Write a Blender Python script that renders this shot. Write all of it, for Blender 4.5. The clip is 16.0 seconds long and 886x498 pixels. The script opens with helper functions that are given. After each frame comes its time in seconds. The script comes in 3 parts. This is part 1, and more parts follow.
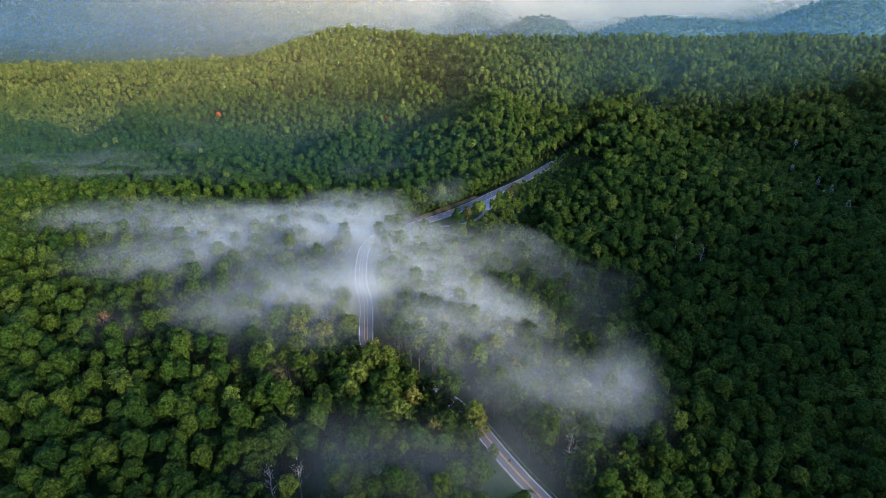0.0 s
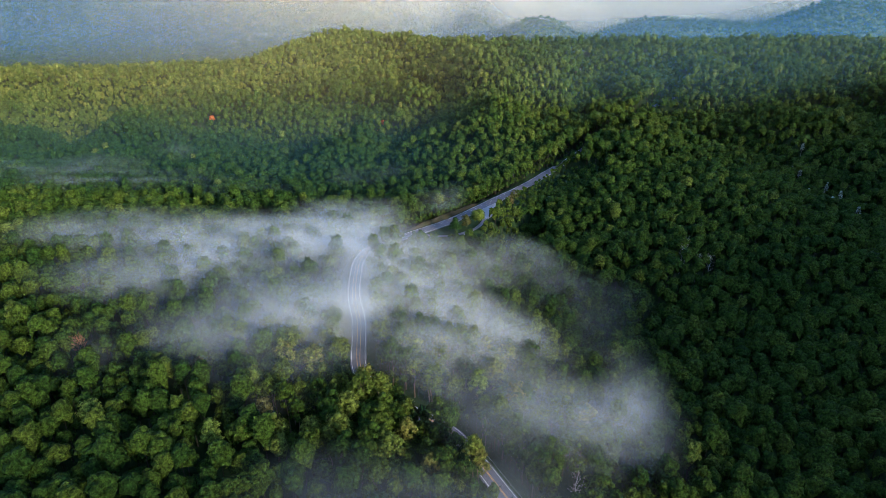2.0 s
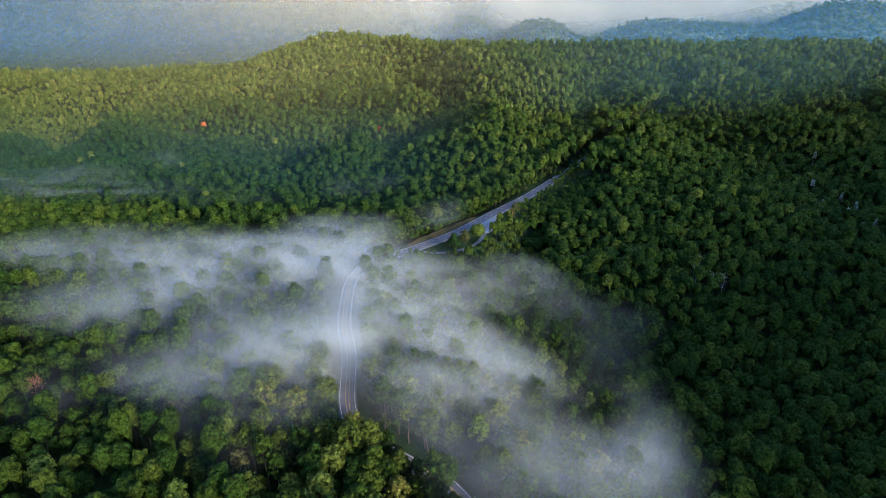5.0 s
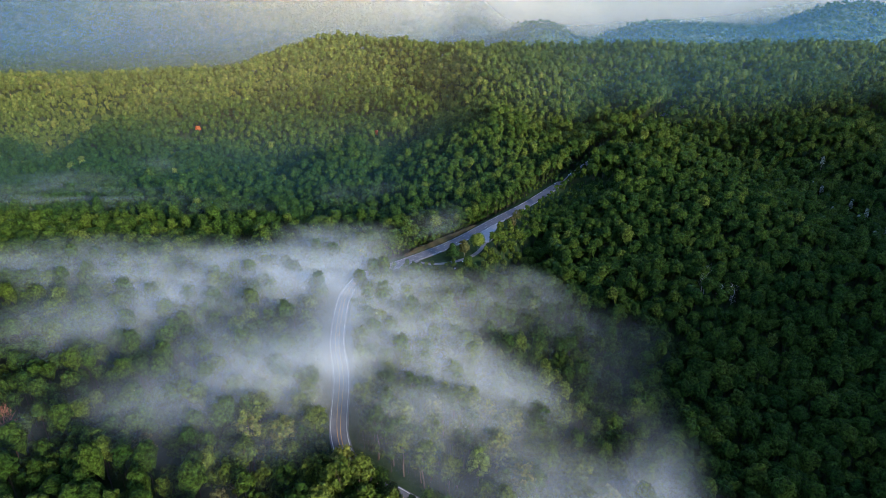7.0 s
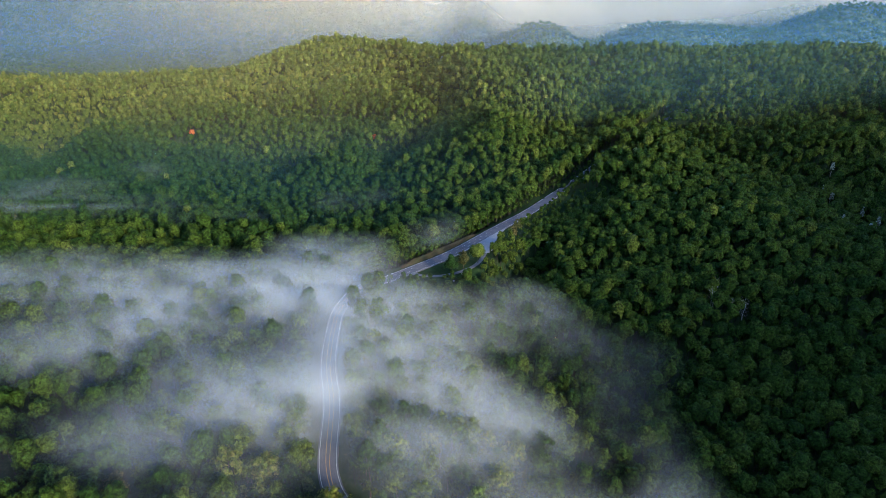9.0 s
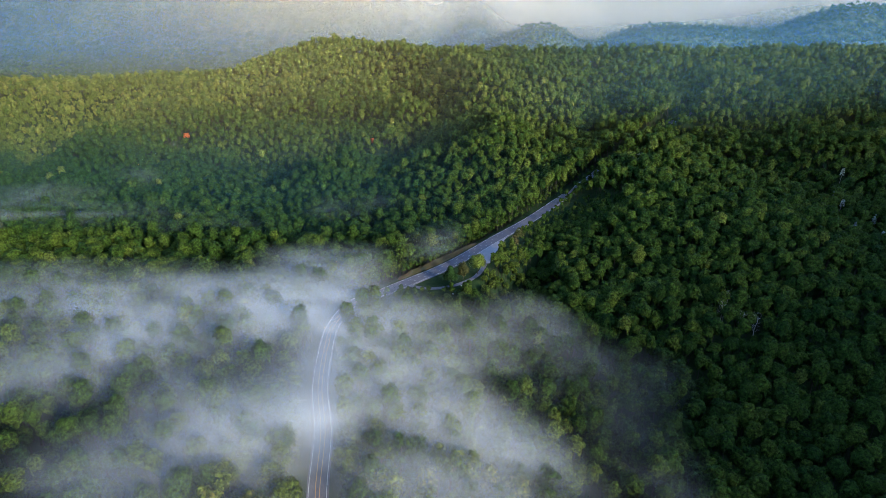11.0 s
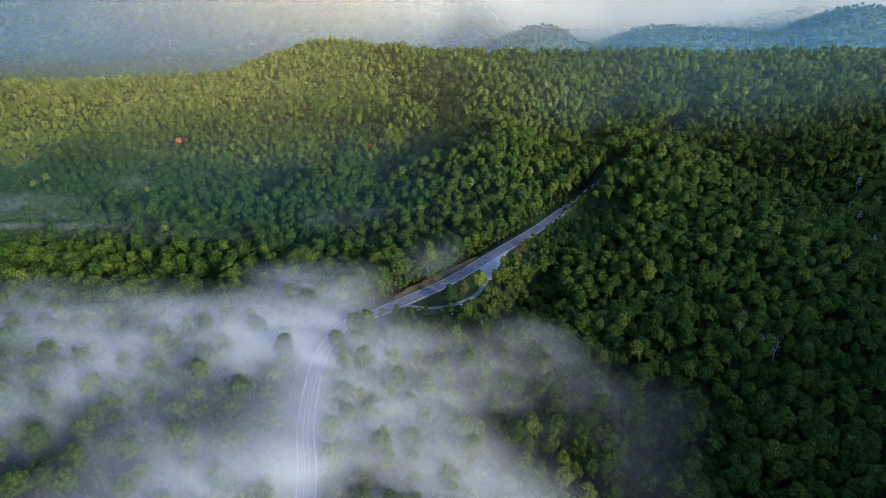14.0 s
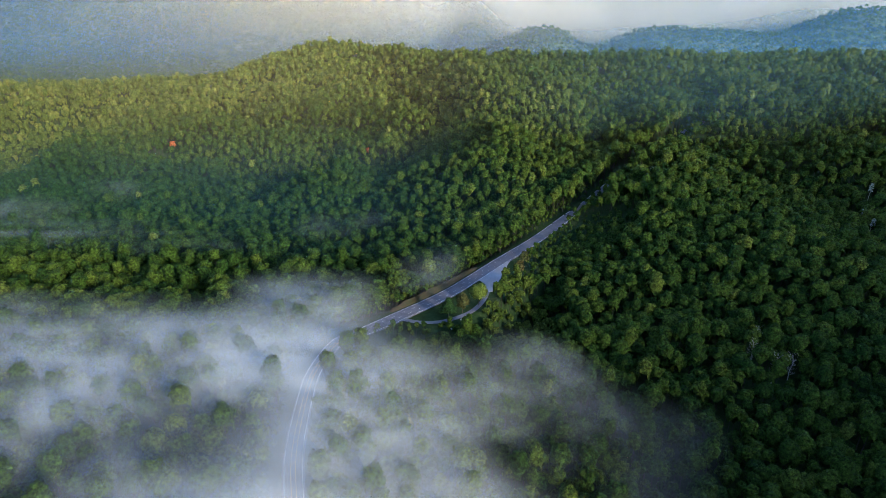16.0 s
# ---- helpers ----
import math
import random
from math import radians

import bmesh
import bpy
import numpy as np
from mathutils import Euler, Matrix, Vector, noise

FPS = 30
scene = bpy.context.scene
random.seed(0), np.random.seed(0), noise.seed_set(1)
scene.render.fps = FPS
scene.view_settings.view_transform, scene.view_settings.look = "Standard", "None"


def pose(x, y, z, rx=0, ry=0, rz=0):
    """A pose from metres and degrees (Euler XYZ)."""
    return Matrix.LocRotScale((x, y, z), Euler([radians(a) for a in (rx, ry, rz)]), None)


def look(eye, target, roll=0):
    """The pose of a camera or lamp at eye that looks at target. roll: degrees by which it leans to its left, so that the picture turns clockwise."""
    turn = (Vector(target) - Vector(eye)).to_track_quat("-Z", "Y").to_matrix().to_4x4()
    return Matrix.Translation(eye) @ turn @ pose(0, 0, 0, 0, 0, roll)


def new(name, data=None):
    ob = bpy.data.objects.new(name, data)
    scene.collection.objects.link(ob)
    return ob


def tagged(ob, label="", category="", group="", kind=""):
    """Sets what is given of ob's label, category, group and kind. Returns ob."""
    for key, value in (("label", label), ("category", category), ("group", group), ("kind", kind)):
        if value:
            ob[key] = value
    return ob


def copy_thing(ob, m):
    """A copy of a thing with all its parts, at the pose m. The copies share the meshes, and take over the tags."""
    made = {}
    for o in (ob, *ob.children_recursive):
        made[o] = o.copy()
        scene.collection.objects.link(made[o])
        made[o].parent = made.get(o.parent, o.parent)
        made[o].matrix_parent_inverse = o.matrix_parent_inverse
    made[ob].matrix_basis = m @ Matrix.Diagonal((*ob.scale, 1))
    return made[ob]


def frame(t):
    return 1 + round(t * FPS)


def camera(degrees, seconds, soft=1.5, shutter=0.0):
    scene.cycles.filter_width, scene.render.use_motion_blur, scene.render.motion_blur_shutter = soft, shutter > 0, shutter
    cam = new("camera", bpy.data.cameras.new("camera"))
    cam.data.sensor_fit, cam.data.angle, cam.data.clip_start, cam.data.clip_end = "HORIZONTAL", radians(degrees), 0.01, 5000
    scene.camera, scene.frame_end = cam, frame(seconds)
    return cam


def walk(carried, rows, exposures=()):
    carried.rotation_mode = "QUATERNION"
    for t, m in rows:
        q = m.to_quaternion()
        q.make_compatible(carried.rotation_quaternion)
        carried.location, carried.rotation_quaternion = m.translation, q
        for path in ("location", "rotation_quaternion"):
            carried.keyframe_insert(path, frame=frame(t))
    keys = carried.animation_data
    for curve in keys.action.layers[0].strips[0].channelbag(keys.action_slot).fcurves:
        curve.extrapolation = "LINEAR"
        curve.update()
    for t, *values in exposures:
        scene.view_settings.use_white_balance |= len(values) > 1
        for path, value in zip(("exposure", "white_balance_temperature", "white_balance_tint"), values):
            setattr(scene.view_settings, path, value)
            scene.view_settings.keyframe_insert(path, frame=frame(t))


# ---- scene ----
cam = camera(75.0, 16.0, soft=0.9)
METRES, EYE, TILT, LEAN, TURN = 184.0, 238.0, -23.0, 0.0, 0.0
ROWS = [
    (0.0, 0.0000, 0.0000, 0.0000, 0.000, -0.000, 0.000),
    (0.5, 0.0022, 0.0253, 0.0120, -0.029, 0.000, 0.040),
    (1.0, 0.0038, 0.0498, 0.0233, -0.041, 0.018, 0.070),
    (1.5, 0.0056, 0.0755, 0.0357, -0.059, 0.041, 0.090),
    (2.0, 0.0075, 0.1027, 0.0491, -0.071, 0.065, 0.110),
    (2.5, 0.0092, 0.1280, 0.0615, -0.082, 0.088, 0.130),
    (3.0, 0.0108, 0.1549, 0.0748, -0.094, 0.106, 0.150),
    (3.5, 0.0121, 0.1802, 0.0868, -0.100, 0.130, 0.150),
    (6.0, 0.0174, 0.3042, 0.1457, -0.159, 0.277, 0.240),
    (6.5, 0.0193, 0.3276, 0.1561, -0.165, 0.306, 0.240),
    (7.0, 0.0208, 0.3505, 0.1663, -0.171, 0.324, 0.250),
    (7.5, 0.0226, 0.3771, 0.1782, -0.177, 0.353, 0.240),
    (8.0, 0.0248, 0.4045, 0.1900, -0.177, 0.389, 0.230),
    (8.5, 0.0258, 0.4288, 0.2008, -0.188, 0.406, 0.240),
    (9.0, 0.0283, 0.4529, 0.2114, -0.183, 0.436, 0.230),
    (11.5, 0.0339, 0.5722, 0.2663, -0.188, 0.518, 0.230),
    (12.0, 0.0352, 0.5966, 0.2766, -0.188, 0.542, 0.210),
    (12.5, 0.0365, 0.6189, 0.2864, -0.183, 0.553, 0.200),
    (13.0, 0.0379, 0.6444, 0.2977, -0.183, 0.583, 0.180),
    (13.5, 0.0392, 0.6678, 0.3075, -0.171, 0.612, 0.170),
    (14.0, 0.0400, 0.6904, 0.3179, -0.171, 0.624, 0.160),
    (14.5, 0.0417, 0.7171, 0.3291, -0.165, 0.654, 0.140),
    (15.0, 0.0429, 0.7399, 0.3394, -0.159, 0.671, 0.130),
    (15.5, 0.0440, 0.7637, 0.3494, -0.153, 0.695, 0.110),
    (16.0, 0.0459, 0.7878, 0.3592, -0.135, 0.718, 0.080),
]
EXPOSURE = 1.35
walk(cam, [(t, pose(0, 0, EYE, TILT, LEAN, TURN) @ pose(METRES * x, METRES * y, METRES * z, 90 + pitch, roll, yaw)) for t, x, y, z, yaw, pitch, roll in ROWS],
     [(0.0, EXPOSURE, 5150, 10), (16.0, EXPOSURE, 5150, 10)])

# ---- light ----
scene.cycles.transparent_max_bounces = 32
SUN_FROM = Vector((0.62, -0.74, 0.26)).normalized()
world = bpy.data.worlds.new("sky")
scene.world = world
world.use_nodes = True
wn = world.node_tree
sky = wn.nodes.new("ShaderNodeTexSky")
sky.sky_type = "NISHITA"
sky.sun_disc = False
sky.sun_elevation = math.asin(SUN_FROM.z)
sky.sun_rotation = math.atan2(SUN_FROM.x, SUN_FROM.y)
sky.altitude = 800
sky.dust_density = 1.5
wn.links.new(sky.outputs[0], wn.nodes["Background"].inputs[0])
wn.nodes["Background"].inputs[1].default_value = 0.15
sun = new("sun", bpy.data.lights.new("sun", "SUN"))
sun.data.energy, sun.data.angle, sun.data.color = 3.6, radians(11.0), (1.0, 0.80, 0.47)
sun.matrix_world = look(tuple(SUN_FROM * 900), (0, 0, 0))


# ---- materials ----
def material(name):
    m = bpy.data.materials.new(name)
    m.use_nodes = True
    t = m.node_tree
    t.nodes.clear()
    out = t.nodes.new("ShaderNodeOutputMaterial")
    return m, t, out


def node(t, kind, links=(), **values):
    n = t.nodes.new(kind)
    for key, value in values.items():
        if key.startswith("in_"):
            n.inputs[int(key[3:])].default_value = value
        elif key == "operation":
            n.operation = value
        elif key == "data_type":
            n.data_type = value
        elif key == "blend_type":
            n.blend_type = value
        elif key == "attribute_name":
            n.attribute_name = value
    for i, s in links:
        t.links.new(s, n.inputs[i])
    return n


def ramp(t, source, stops):
    n = t.nodes.new("ShaderNodeValToRGB")
    while len(n.color_ramp.elements) < len(stops):
        n.color_ramp.elements.new(0.5)
    for e, (p, c) in zip(n.color_ramp.elements, stops):
        e.position, e.color = p, (*c, 1)
    t.links.new(source, n.inputs[0])
    return n


def noise_of(t, scale, detail=3.0, coords="Object", rough=0.55):
    c = t.nodes.new("ShaderNodeTexCoord")
    n = t.nodes.new("ShaderNodeTexNoise")
    n.inputs["Scale"].default_value, n.inputs["Detail"].default_value, n.inputs["Roughness"].default_value = scale, detail, rough
    t.links.new(c.outputs[coords], n.inputs["Vector"])
    return n


def principled(t, out, colour, rough, spec=0.3, bump=None, depth=0.1):
    p = t.nodes.new("ShaderNodeBsdfPrincipled")
    p.inputs["Roughness"].default_value = rough
    p.inputs["Specular IOR Level"].default_value = spec
    if isinstance(colour, tuple):
        p.inputs["Base Color"].default_value = (*colour, 1)
    else:
        t.links.new(colour, p.inputs["Base Color"])
    if bump is not None:
        b = t.nodes.new("ShaderNodeBump")
        b.inputs["Distance"].default_value = depth
        t.links.new(bump, b.inputs["Height"])
        t.links.new(b.outputs[0], p.inputs["Normal"])
    t.links.new(p.outputs[0], out.inputs[0])
    return p


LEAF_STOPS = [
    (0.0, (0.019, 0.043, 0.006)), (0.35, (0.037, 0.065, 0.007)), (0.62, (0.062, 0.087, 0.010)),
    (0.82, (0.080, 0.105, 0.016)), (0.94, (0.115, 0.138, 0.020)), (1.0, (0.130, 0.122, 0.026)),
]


def leaf_material(name, stops, per_tree):
    """Leaves; the tint goes from tree to tree, with a finer change from spray to spray."""
    m, t, out = material(name)
    if per_tree:
        tint = t.nodes.new("ShaderNodeObjectInfo").outputs["Random"]
    else:
        tint = node(t, "ShaderNodeAttribute", attribute_name="tint").outputs["Fac"]
    fine = noise_of(t, 0.6, 2.0)
    add = node(t, "ShaderNodeMath", [(0, fine.outputs["Fac"])], operation="MULTIPLY_ADD", in_1=0.34, in_2=-0.17)
    total = node(t, "ShaderNodeMath", [(0, tint), (1, add.outputs[0])], operation="ADD")
    hue = ramp(t, total.outputs[0], stops).outputs[0]
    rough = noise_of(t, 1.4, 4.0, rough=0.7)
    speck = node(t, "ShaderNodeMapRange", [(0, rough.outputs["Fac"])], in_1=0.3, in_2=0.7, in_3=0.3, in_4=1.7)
    # hollows between leaf bunches come out darker: crease shade put into the colour
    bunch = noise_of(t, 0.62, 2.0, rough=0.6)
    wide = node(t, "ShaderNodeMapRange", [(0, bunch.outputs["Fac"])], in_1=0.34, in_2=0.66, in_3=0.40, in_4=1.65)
    grain_and_pocket_shade = node(t, "ShaderNodeMath", [(0, speck.outputs[0]), (1, wide.outputs[0])], operation="MULTIPLY")
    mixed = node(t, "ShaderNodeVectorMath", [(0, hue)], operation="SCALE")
    t.links.new(grain_and_pocket_shade.outputs[0], mixed.inputs["Scale"])
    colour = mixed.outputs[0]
    relief = node(t, "ShaderNodeMath", [(0, bunch.outputs["Fac"]), (2, rough.outputs["Fac"])], operation="MULTIPLY_ADD", in_1=2.0)
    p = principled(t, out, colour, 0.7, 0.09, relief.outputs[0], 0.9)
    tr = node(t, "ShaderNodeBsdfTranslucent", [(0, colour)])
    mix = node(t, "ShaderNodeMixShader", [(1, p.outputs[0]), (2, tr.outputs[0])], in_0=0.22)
    t.links.new(mix.outputs[0], out.inputs[0])
    return m


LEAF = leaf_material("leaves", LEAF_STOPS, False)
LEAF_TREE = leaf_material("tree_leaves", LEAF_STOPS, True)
LEAF_ORANGE = leaf_material("autumn_leaves", [(0.0, (0.34, 0.075, 0.022)), (1.0, (0.42, 0.12, 0.03))], True)
LEAF_BROWN = leaf_material("dry_leaves", [(0.0, (0.16, 0.07, 0.035)), (1.0, (0.22, 0.10, 0.05))], True)
LEAF_PINE = leaf_material("pine_needles", [(0.0, (0.018, 0.05, 0.014)), (1.0, (0.036, 0.075, 0.018))], True)
LEAF_OLIVE = leaf_material("olive_leaves", [(0.0, (0.075, 0.085, 0.025)), (1.0, (0.12, 0.10, 0.035))], True)
LEAF_PALE = leaf_material("pale_withered_leaves", [(0.0, (0.17, 0.20, 0.17)), (1.0, (0.27, 0.29, 0.25))], True)
LEAF_YELLOW = leaf_material("yellow_green_leaves", [(0.0, (0.10, 0.15, 0.022)), (1.0, (0.15, 0.19, 0.03))], True)


def bark_material(name, dark, light):
    m, t, out = material(name)
    n = noise_of(t, 2.2, 4)
    c = ramp(t, n.outputs["Fac"], [(0.3, dark), (0.7, light)])
    principled(t, out, c.outputs[0], 0.9, 0.2, n.outputs["Fac"], 0.08)
    return m


BARK = bark_material("bark", (0.05, 0.036, 0.025), (0.15, 0.115, 0.085))
# trunks in the woods: bark colour darkened for the shade between crowns
SHADED_BARK = bark_material("shaded_bark", (0.02, 0.018, 0.012), (0.06, 0.052, 0.038))
SNAG = bark_material("bleached_wood", (0.22, 0.205, 0.185), (0.42, 0.40, 0.36))
REDWOOD = bark_material("reddish_dead_twigs", (0.17, 0.065, 0.035), (0.32, 0.14, 0.075))


def ground_material():
    m, t, out = material("forest_floor")
    big, small = noise_of(t, 0.03, 4), noise_of(t, 0.5, 5)
    mixed = node(t, "ShaderNodeMath", [(0, big.outputs["Fac"]), (1, small.outputs["Fac"])], operation="ADD")
    c = ramp(t, node(t, "ShaderNodeMath", [(0, mixed.outputs[0])], operation="MULTIPLY", in_1=0.5).outputs[0],
             [(0.3, (0.012, 0.022, 0.008)), (0.5, (0.022, 0.042, 0.013)), (0.68, (0.045, 0.058, 0.022))])
    principled(t, out, c.outputs[0], 0.95, 0.1, small.outputs["Fac"], 0.3)
    return m


def canopy_material():
    """Woods seen from kilometres away: rounded crowns a few metres across."""
    m, t, out = material("distant_canopy")
    co = t.nodes.new("ShaderNodeTexCoord")
    v = t.nodes.new("ShaderNodeTexVoronoi")
    v.inputs["Scale"].default_value = 0.085
    mp = t.nodes.new("ShaderNodeMapping")
    mp.inputs["Scale"].default_value = (1.0, 0.6, 0.8)
    t.links.new(co.outputs["Object"], mp.inputs["Vector"])
    t.links.new(mp.outputs[0], v.inputs["Vector"])
    big = noise_of(t, 0.006, 5)
    a = node(t, "ShaderNodeSeparateColor", [(0, v.outputs["Color"])])
    s = node(t, "ShaderNodeMath", [(0, a.outputs[0]), (1, big.outputs["Fac"])], operation="ADD")
    h = node(t, "ShaderNodeMath", [(0, s.outputs[0])], operation="MULTIPLY", in_1=0.5)
    c = ramp(t, h.outputs[0], [(0.22, (0.018, 0.035, 0.020)), (0.5, (0.045, 0.070, 0.03)), (0.78, (0.095, 0.11, 0.05))])
    up = node(t, "ShaderNodeMath", [(0, v.outputs["Distance"])], operation="MULTIPLY", in_1=-1.0)
    principled(t, out, c.outputs[0], 0.9, 0.1, up.outputs[0], 6.0)
    return m


GROUND, CANOPY = ground_material(), canopy_material()


def plain(name, dark, light, scale, rough=0.85, depth=0.02):
    m, t, out = material(name)
    n, b = noise_of(t, scale, 5), noise_of(t, scale * 0.06, 3)
    s = node(t, "ShaderNodeMath", [(0, n.outputs["Fac"]), (1, b.outputs["Fac"])], operation="ADD")
    h = node(t, "ShaderNodeMath", [(0, s.outputs[0])], operation="MULTIPLY", in_1=0.5)
    c = ramp(t, h.outputs[0], [(0.35, dark), (0.65, light)])
    principled(t, out, c.outputs[0], rough, 0.3, n.outputs["Fac"], depth)
    return m


ASPHALT = plain("worn_asphalt", (0.095, 0.09, 0.112), (0.165, 0.158, 0.19), 3.0, 0.75)
APRON = plain("pale_asphalt", (0.23, 0.225, 0.25), (0.33, 0.32, 0.35), 2.0, 0.8)
LINE_WHITE = plain("white_road_paint", (0.62, 0.62, 0.62), (0.82, 0.82, 0.80), 2.0, 0.6)
LINE_YELLOW = plain("yellow_road_paint", (0.50, 0.27, 0.10), (0.68, 0.40, 0.15), 2.0, 0.6)
DIRT = plain("red_brown_earth", (0.024, 0.036, 0.014), (0.062, 0.036, 0.022), 0.5, 0.95, 0.2)
GRASS = plain("verge_grass", (0.045, 0.075, 0.02), (0.085, 0.12, 0.035), 1.2, 0.95, 0.15)
STEEL = plain("galvanised_steel", (0.42, 0.43, 0.44), (0.60, 0.60, 0.60), 1.0, 0.4)
WHITE = plain("white_paint", (0.68, 0.68, 0.66), (0.82, 0.82, 0.80), 4.0, 0.6)


def fog_material(name, tint, wisp, gain, contrast=1.9, floor=-0.35):
    """Thin mist: it scatters light both ways and lets the rest through."""
    m, t, out = material(name)
    a = node(t, "ShaderNodeAttribute", attribute_name="mist_amount")
    co = t.nodes.new("ShaderNodeTexCoord")
    mp = t.nodes.new("ShaderNodeMapping")
    mp.inputs["Scale"].default_value = (0.65, 1.4, 1.0)
    t.links.new(co.outputs["Object"], mp.inputs["Vector"])
    n = t.nodes.new("ShaderNodeTexNoise")
    n.inputs["Scale"].default_value, n.inputs["Detail"].default_value, n.inputs["Distortion"].default_value = wisp, 6.0, 1.1
    t.links.new(mp.outputs[0], n.inputs["Vector"])
    k = node(t, "ShaderNodeMath", [(0, n.outputs["Fac"])], operation="MULTIPLY_ADD", in_1=contrast, in_2=floor)
    k.use_clamp = True
    d = node(t, "ShaderNodeMath", [(0, a.outputs["Fac"]), (1, k.outputs[0])], operation="MULTIPLY")
    g = node(t, "ShaderNodeMath", [(0, d.outputs[0])], operation="MULTIPLY", in_1=gain)
    g.use_clamp = True
    df = node(t, "ShaderNodeBsdfDiffuse", in_0=(*tint, 1))
    tl = node(t, "ShaderNodeBsdfTranslucent", in_0=(*tint, 1))
    body = node(t, "ShaderNodeMixShader", [(1, df.outputs[0]), (2, tl.outputs[0])], in_0=0.4)
    clear = t.nodes.new("ShaderNodeBsdfTransparent")
    mix = node(t, "ShaderNodeMixShader", [(0, g.outputs[0]), (1, clear.outputs[0]), (2, body.outputs[0])])
    t.links.new(mix.outputs[0], out.inputs[0])
    return m


FOG = fog_material("valley_mist", (0.96, 0.965, 0.975), 0.020, 0.17, 3.3, -0.98)
# far haze sheets: the blue or pale colour of scattered light is their tint
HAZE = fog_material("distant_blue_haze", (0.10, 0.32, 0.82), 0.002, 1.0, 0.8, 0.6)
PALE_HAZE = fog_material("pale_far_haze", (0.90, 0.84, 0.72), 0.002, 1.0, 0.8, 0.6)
# the blue of scattered light is put into this tint
VALLEY_HAZE = fog_material("blue_air_tint", (0.22, 0.56, 0.86), 0.004, 1.0, 0.8, 0.6)
# haze whose tint also carries the ridge's warm sunlight
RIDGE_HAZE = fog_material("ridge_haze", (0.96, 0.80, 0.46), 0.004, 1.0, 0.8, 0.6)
# an added veil: the sun's warm glow is put into its tint
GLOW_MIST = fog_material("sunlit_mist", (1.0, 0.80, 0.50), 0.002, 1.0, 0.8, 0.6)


# ---- shapes ----
def mesh_of(name, verts, faces, materials, smooth=False, slots=None):
    """A mesh from arrays; faces are all triangles or all quads."""
    verts, faces = np.asarray(verts, np.float32), np.asarray(faces, np.int32)
    me = bpy.data.meshes.new(name)
    k = faces.shape[1]
    me.vertices.add(len(verts))
    me.vertices.foreach_set("co", verts.ravel())
    me.loops.add(faces.size)
    me.loops.foreach_set("vertex_index", faces.ravel())
    me.polygons.add(len(faces))
    me.polygons.foreach_set("loop_start", np.arange(0, faces.size, k, dtype=np.int32))
    me.polygons.foreach_set("loop_total", np.full(len(faces), k, np.int32))
    for m in materials:
        me.materials.append(m)
    if slots is not None:
        me.polygons.foreach_set("material_index", np.asarray(slots, np.int32))
    me.polygons.foreach_set("use_smooth", np.full(len(faces), smooth))
    me.update(calc_edges=True)
    return me


def floats(me, name, values):
    a = me.attributes.new(name, "FLOAT", "POINT")
    a.data.foreach_set("value", np.asarray(values, np.float32))


def part(name, bm, mat, parent, label=""):
    me = bpy.data.meshes.new(name)
    bm.to_mesh(me)
    bm.free()
    me.materials.append(mat)
    ob = new(name, me)
    ob.parent = parent
    return tagged(ob, label)


def hashed(i, j, seed):
    h = (i.astype(np.int64) * 374761393 + j.astype(np.int64) * 668265263 + seed * 974634541) & 0x7FFFFFFF
    h = ((h ^ (h >> 13)) * 1274126177) & 0x7FFFFFFF
    return ((h ^ (h >> 16)) & 0xFFFF) / 65535.0


def soft_noise(x, y, size, seed):
    """Smooth noise from 0 to 1 with cells of that size."""
    u, v = np.asarray(x, float) / size, np.asarray(y, float) / size
    i, j = np.floor(u), np.floor(v)
    a, b = u - i, v - j
    a, b = a * a * (3 - 2 * a), b * b * (3 - 2 * b)
    return ((hashed(i, j, seed) * (1 - a) + hashed(i + 1, j, seed) * a) * (1 - b)
            + (hashed(i, j + 1, seed) * (1 - a) + hashed(i + 1, j + 1, seed) * a) * b)


def layered(x, y, size, seed, n=4):
    total, amp, s = 0.0, 0.5, size
    for k in range(n):
        total = total + amp * soft_noise(x + 31.7 * k, y - 17.3 * k, s, seed + k)
        amp, s = amp * 0.5, s * 0.5
    return total / (1 - 0.5 ** n)


def step(a, b, v):
    k = np.clip((v - a) / (b - a), 0, 1)
    return k * k * (3 - 2 * k)


# ---- the land ----
CANOPY_TOP = 22.0
BASE = 86.4
RISES = [
    (-150, 1020, 70, 150), (100, 950, 26, 150), (420, 900, 13, 170), (700, 900, 24, 220), (0, 270, 7, 100), (240, 740, 2, 130),
    (-430, 1000, 47, 180), (190, 520, 11, 110), (-480, 200, 6, 230), (900, 500, 79, 300), (-50, 430, 17, 110), (-40, 800, 19, 70),
    (222, 735, 20, 42), (318, 545, 26, 55), (-92, 806, 20, 48), (50, 762, 14, 48), (285, 850, 18, 40),
]
HOLLOWS = [
    (-500, 1150, 65, 200), (-170, 250, 2, 150), (150, 310, 14, 110), (300, 420, 24, 120), (430, 700, 26, 130), (-70, 900, 61, 150),
    (-230, 680, 14, 180), (-600, 700, 36, 230), (0, 560, 26, 150), (680, 560, 60, 200), (0, 0, 15, 220), (400, 100, 72, 220),
    (150, 420, 21, 90), (-225, 930, 55, 110), (-700, 1150, 51, 150), (330, 520, 14, 70), (95, 555, 13, 65), (450, 610, 26, 60), (-20, 890, 10, 60),
]
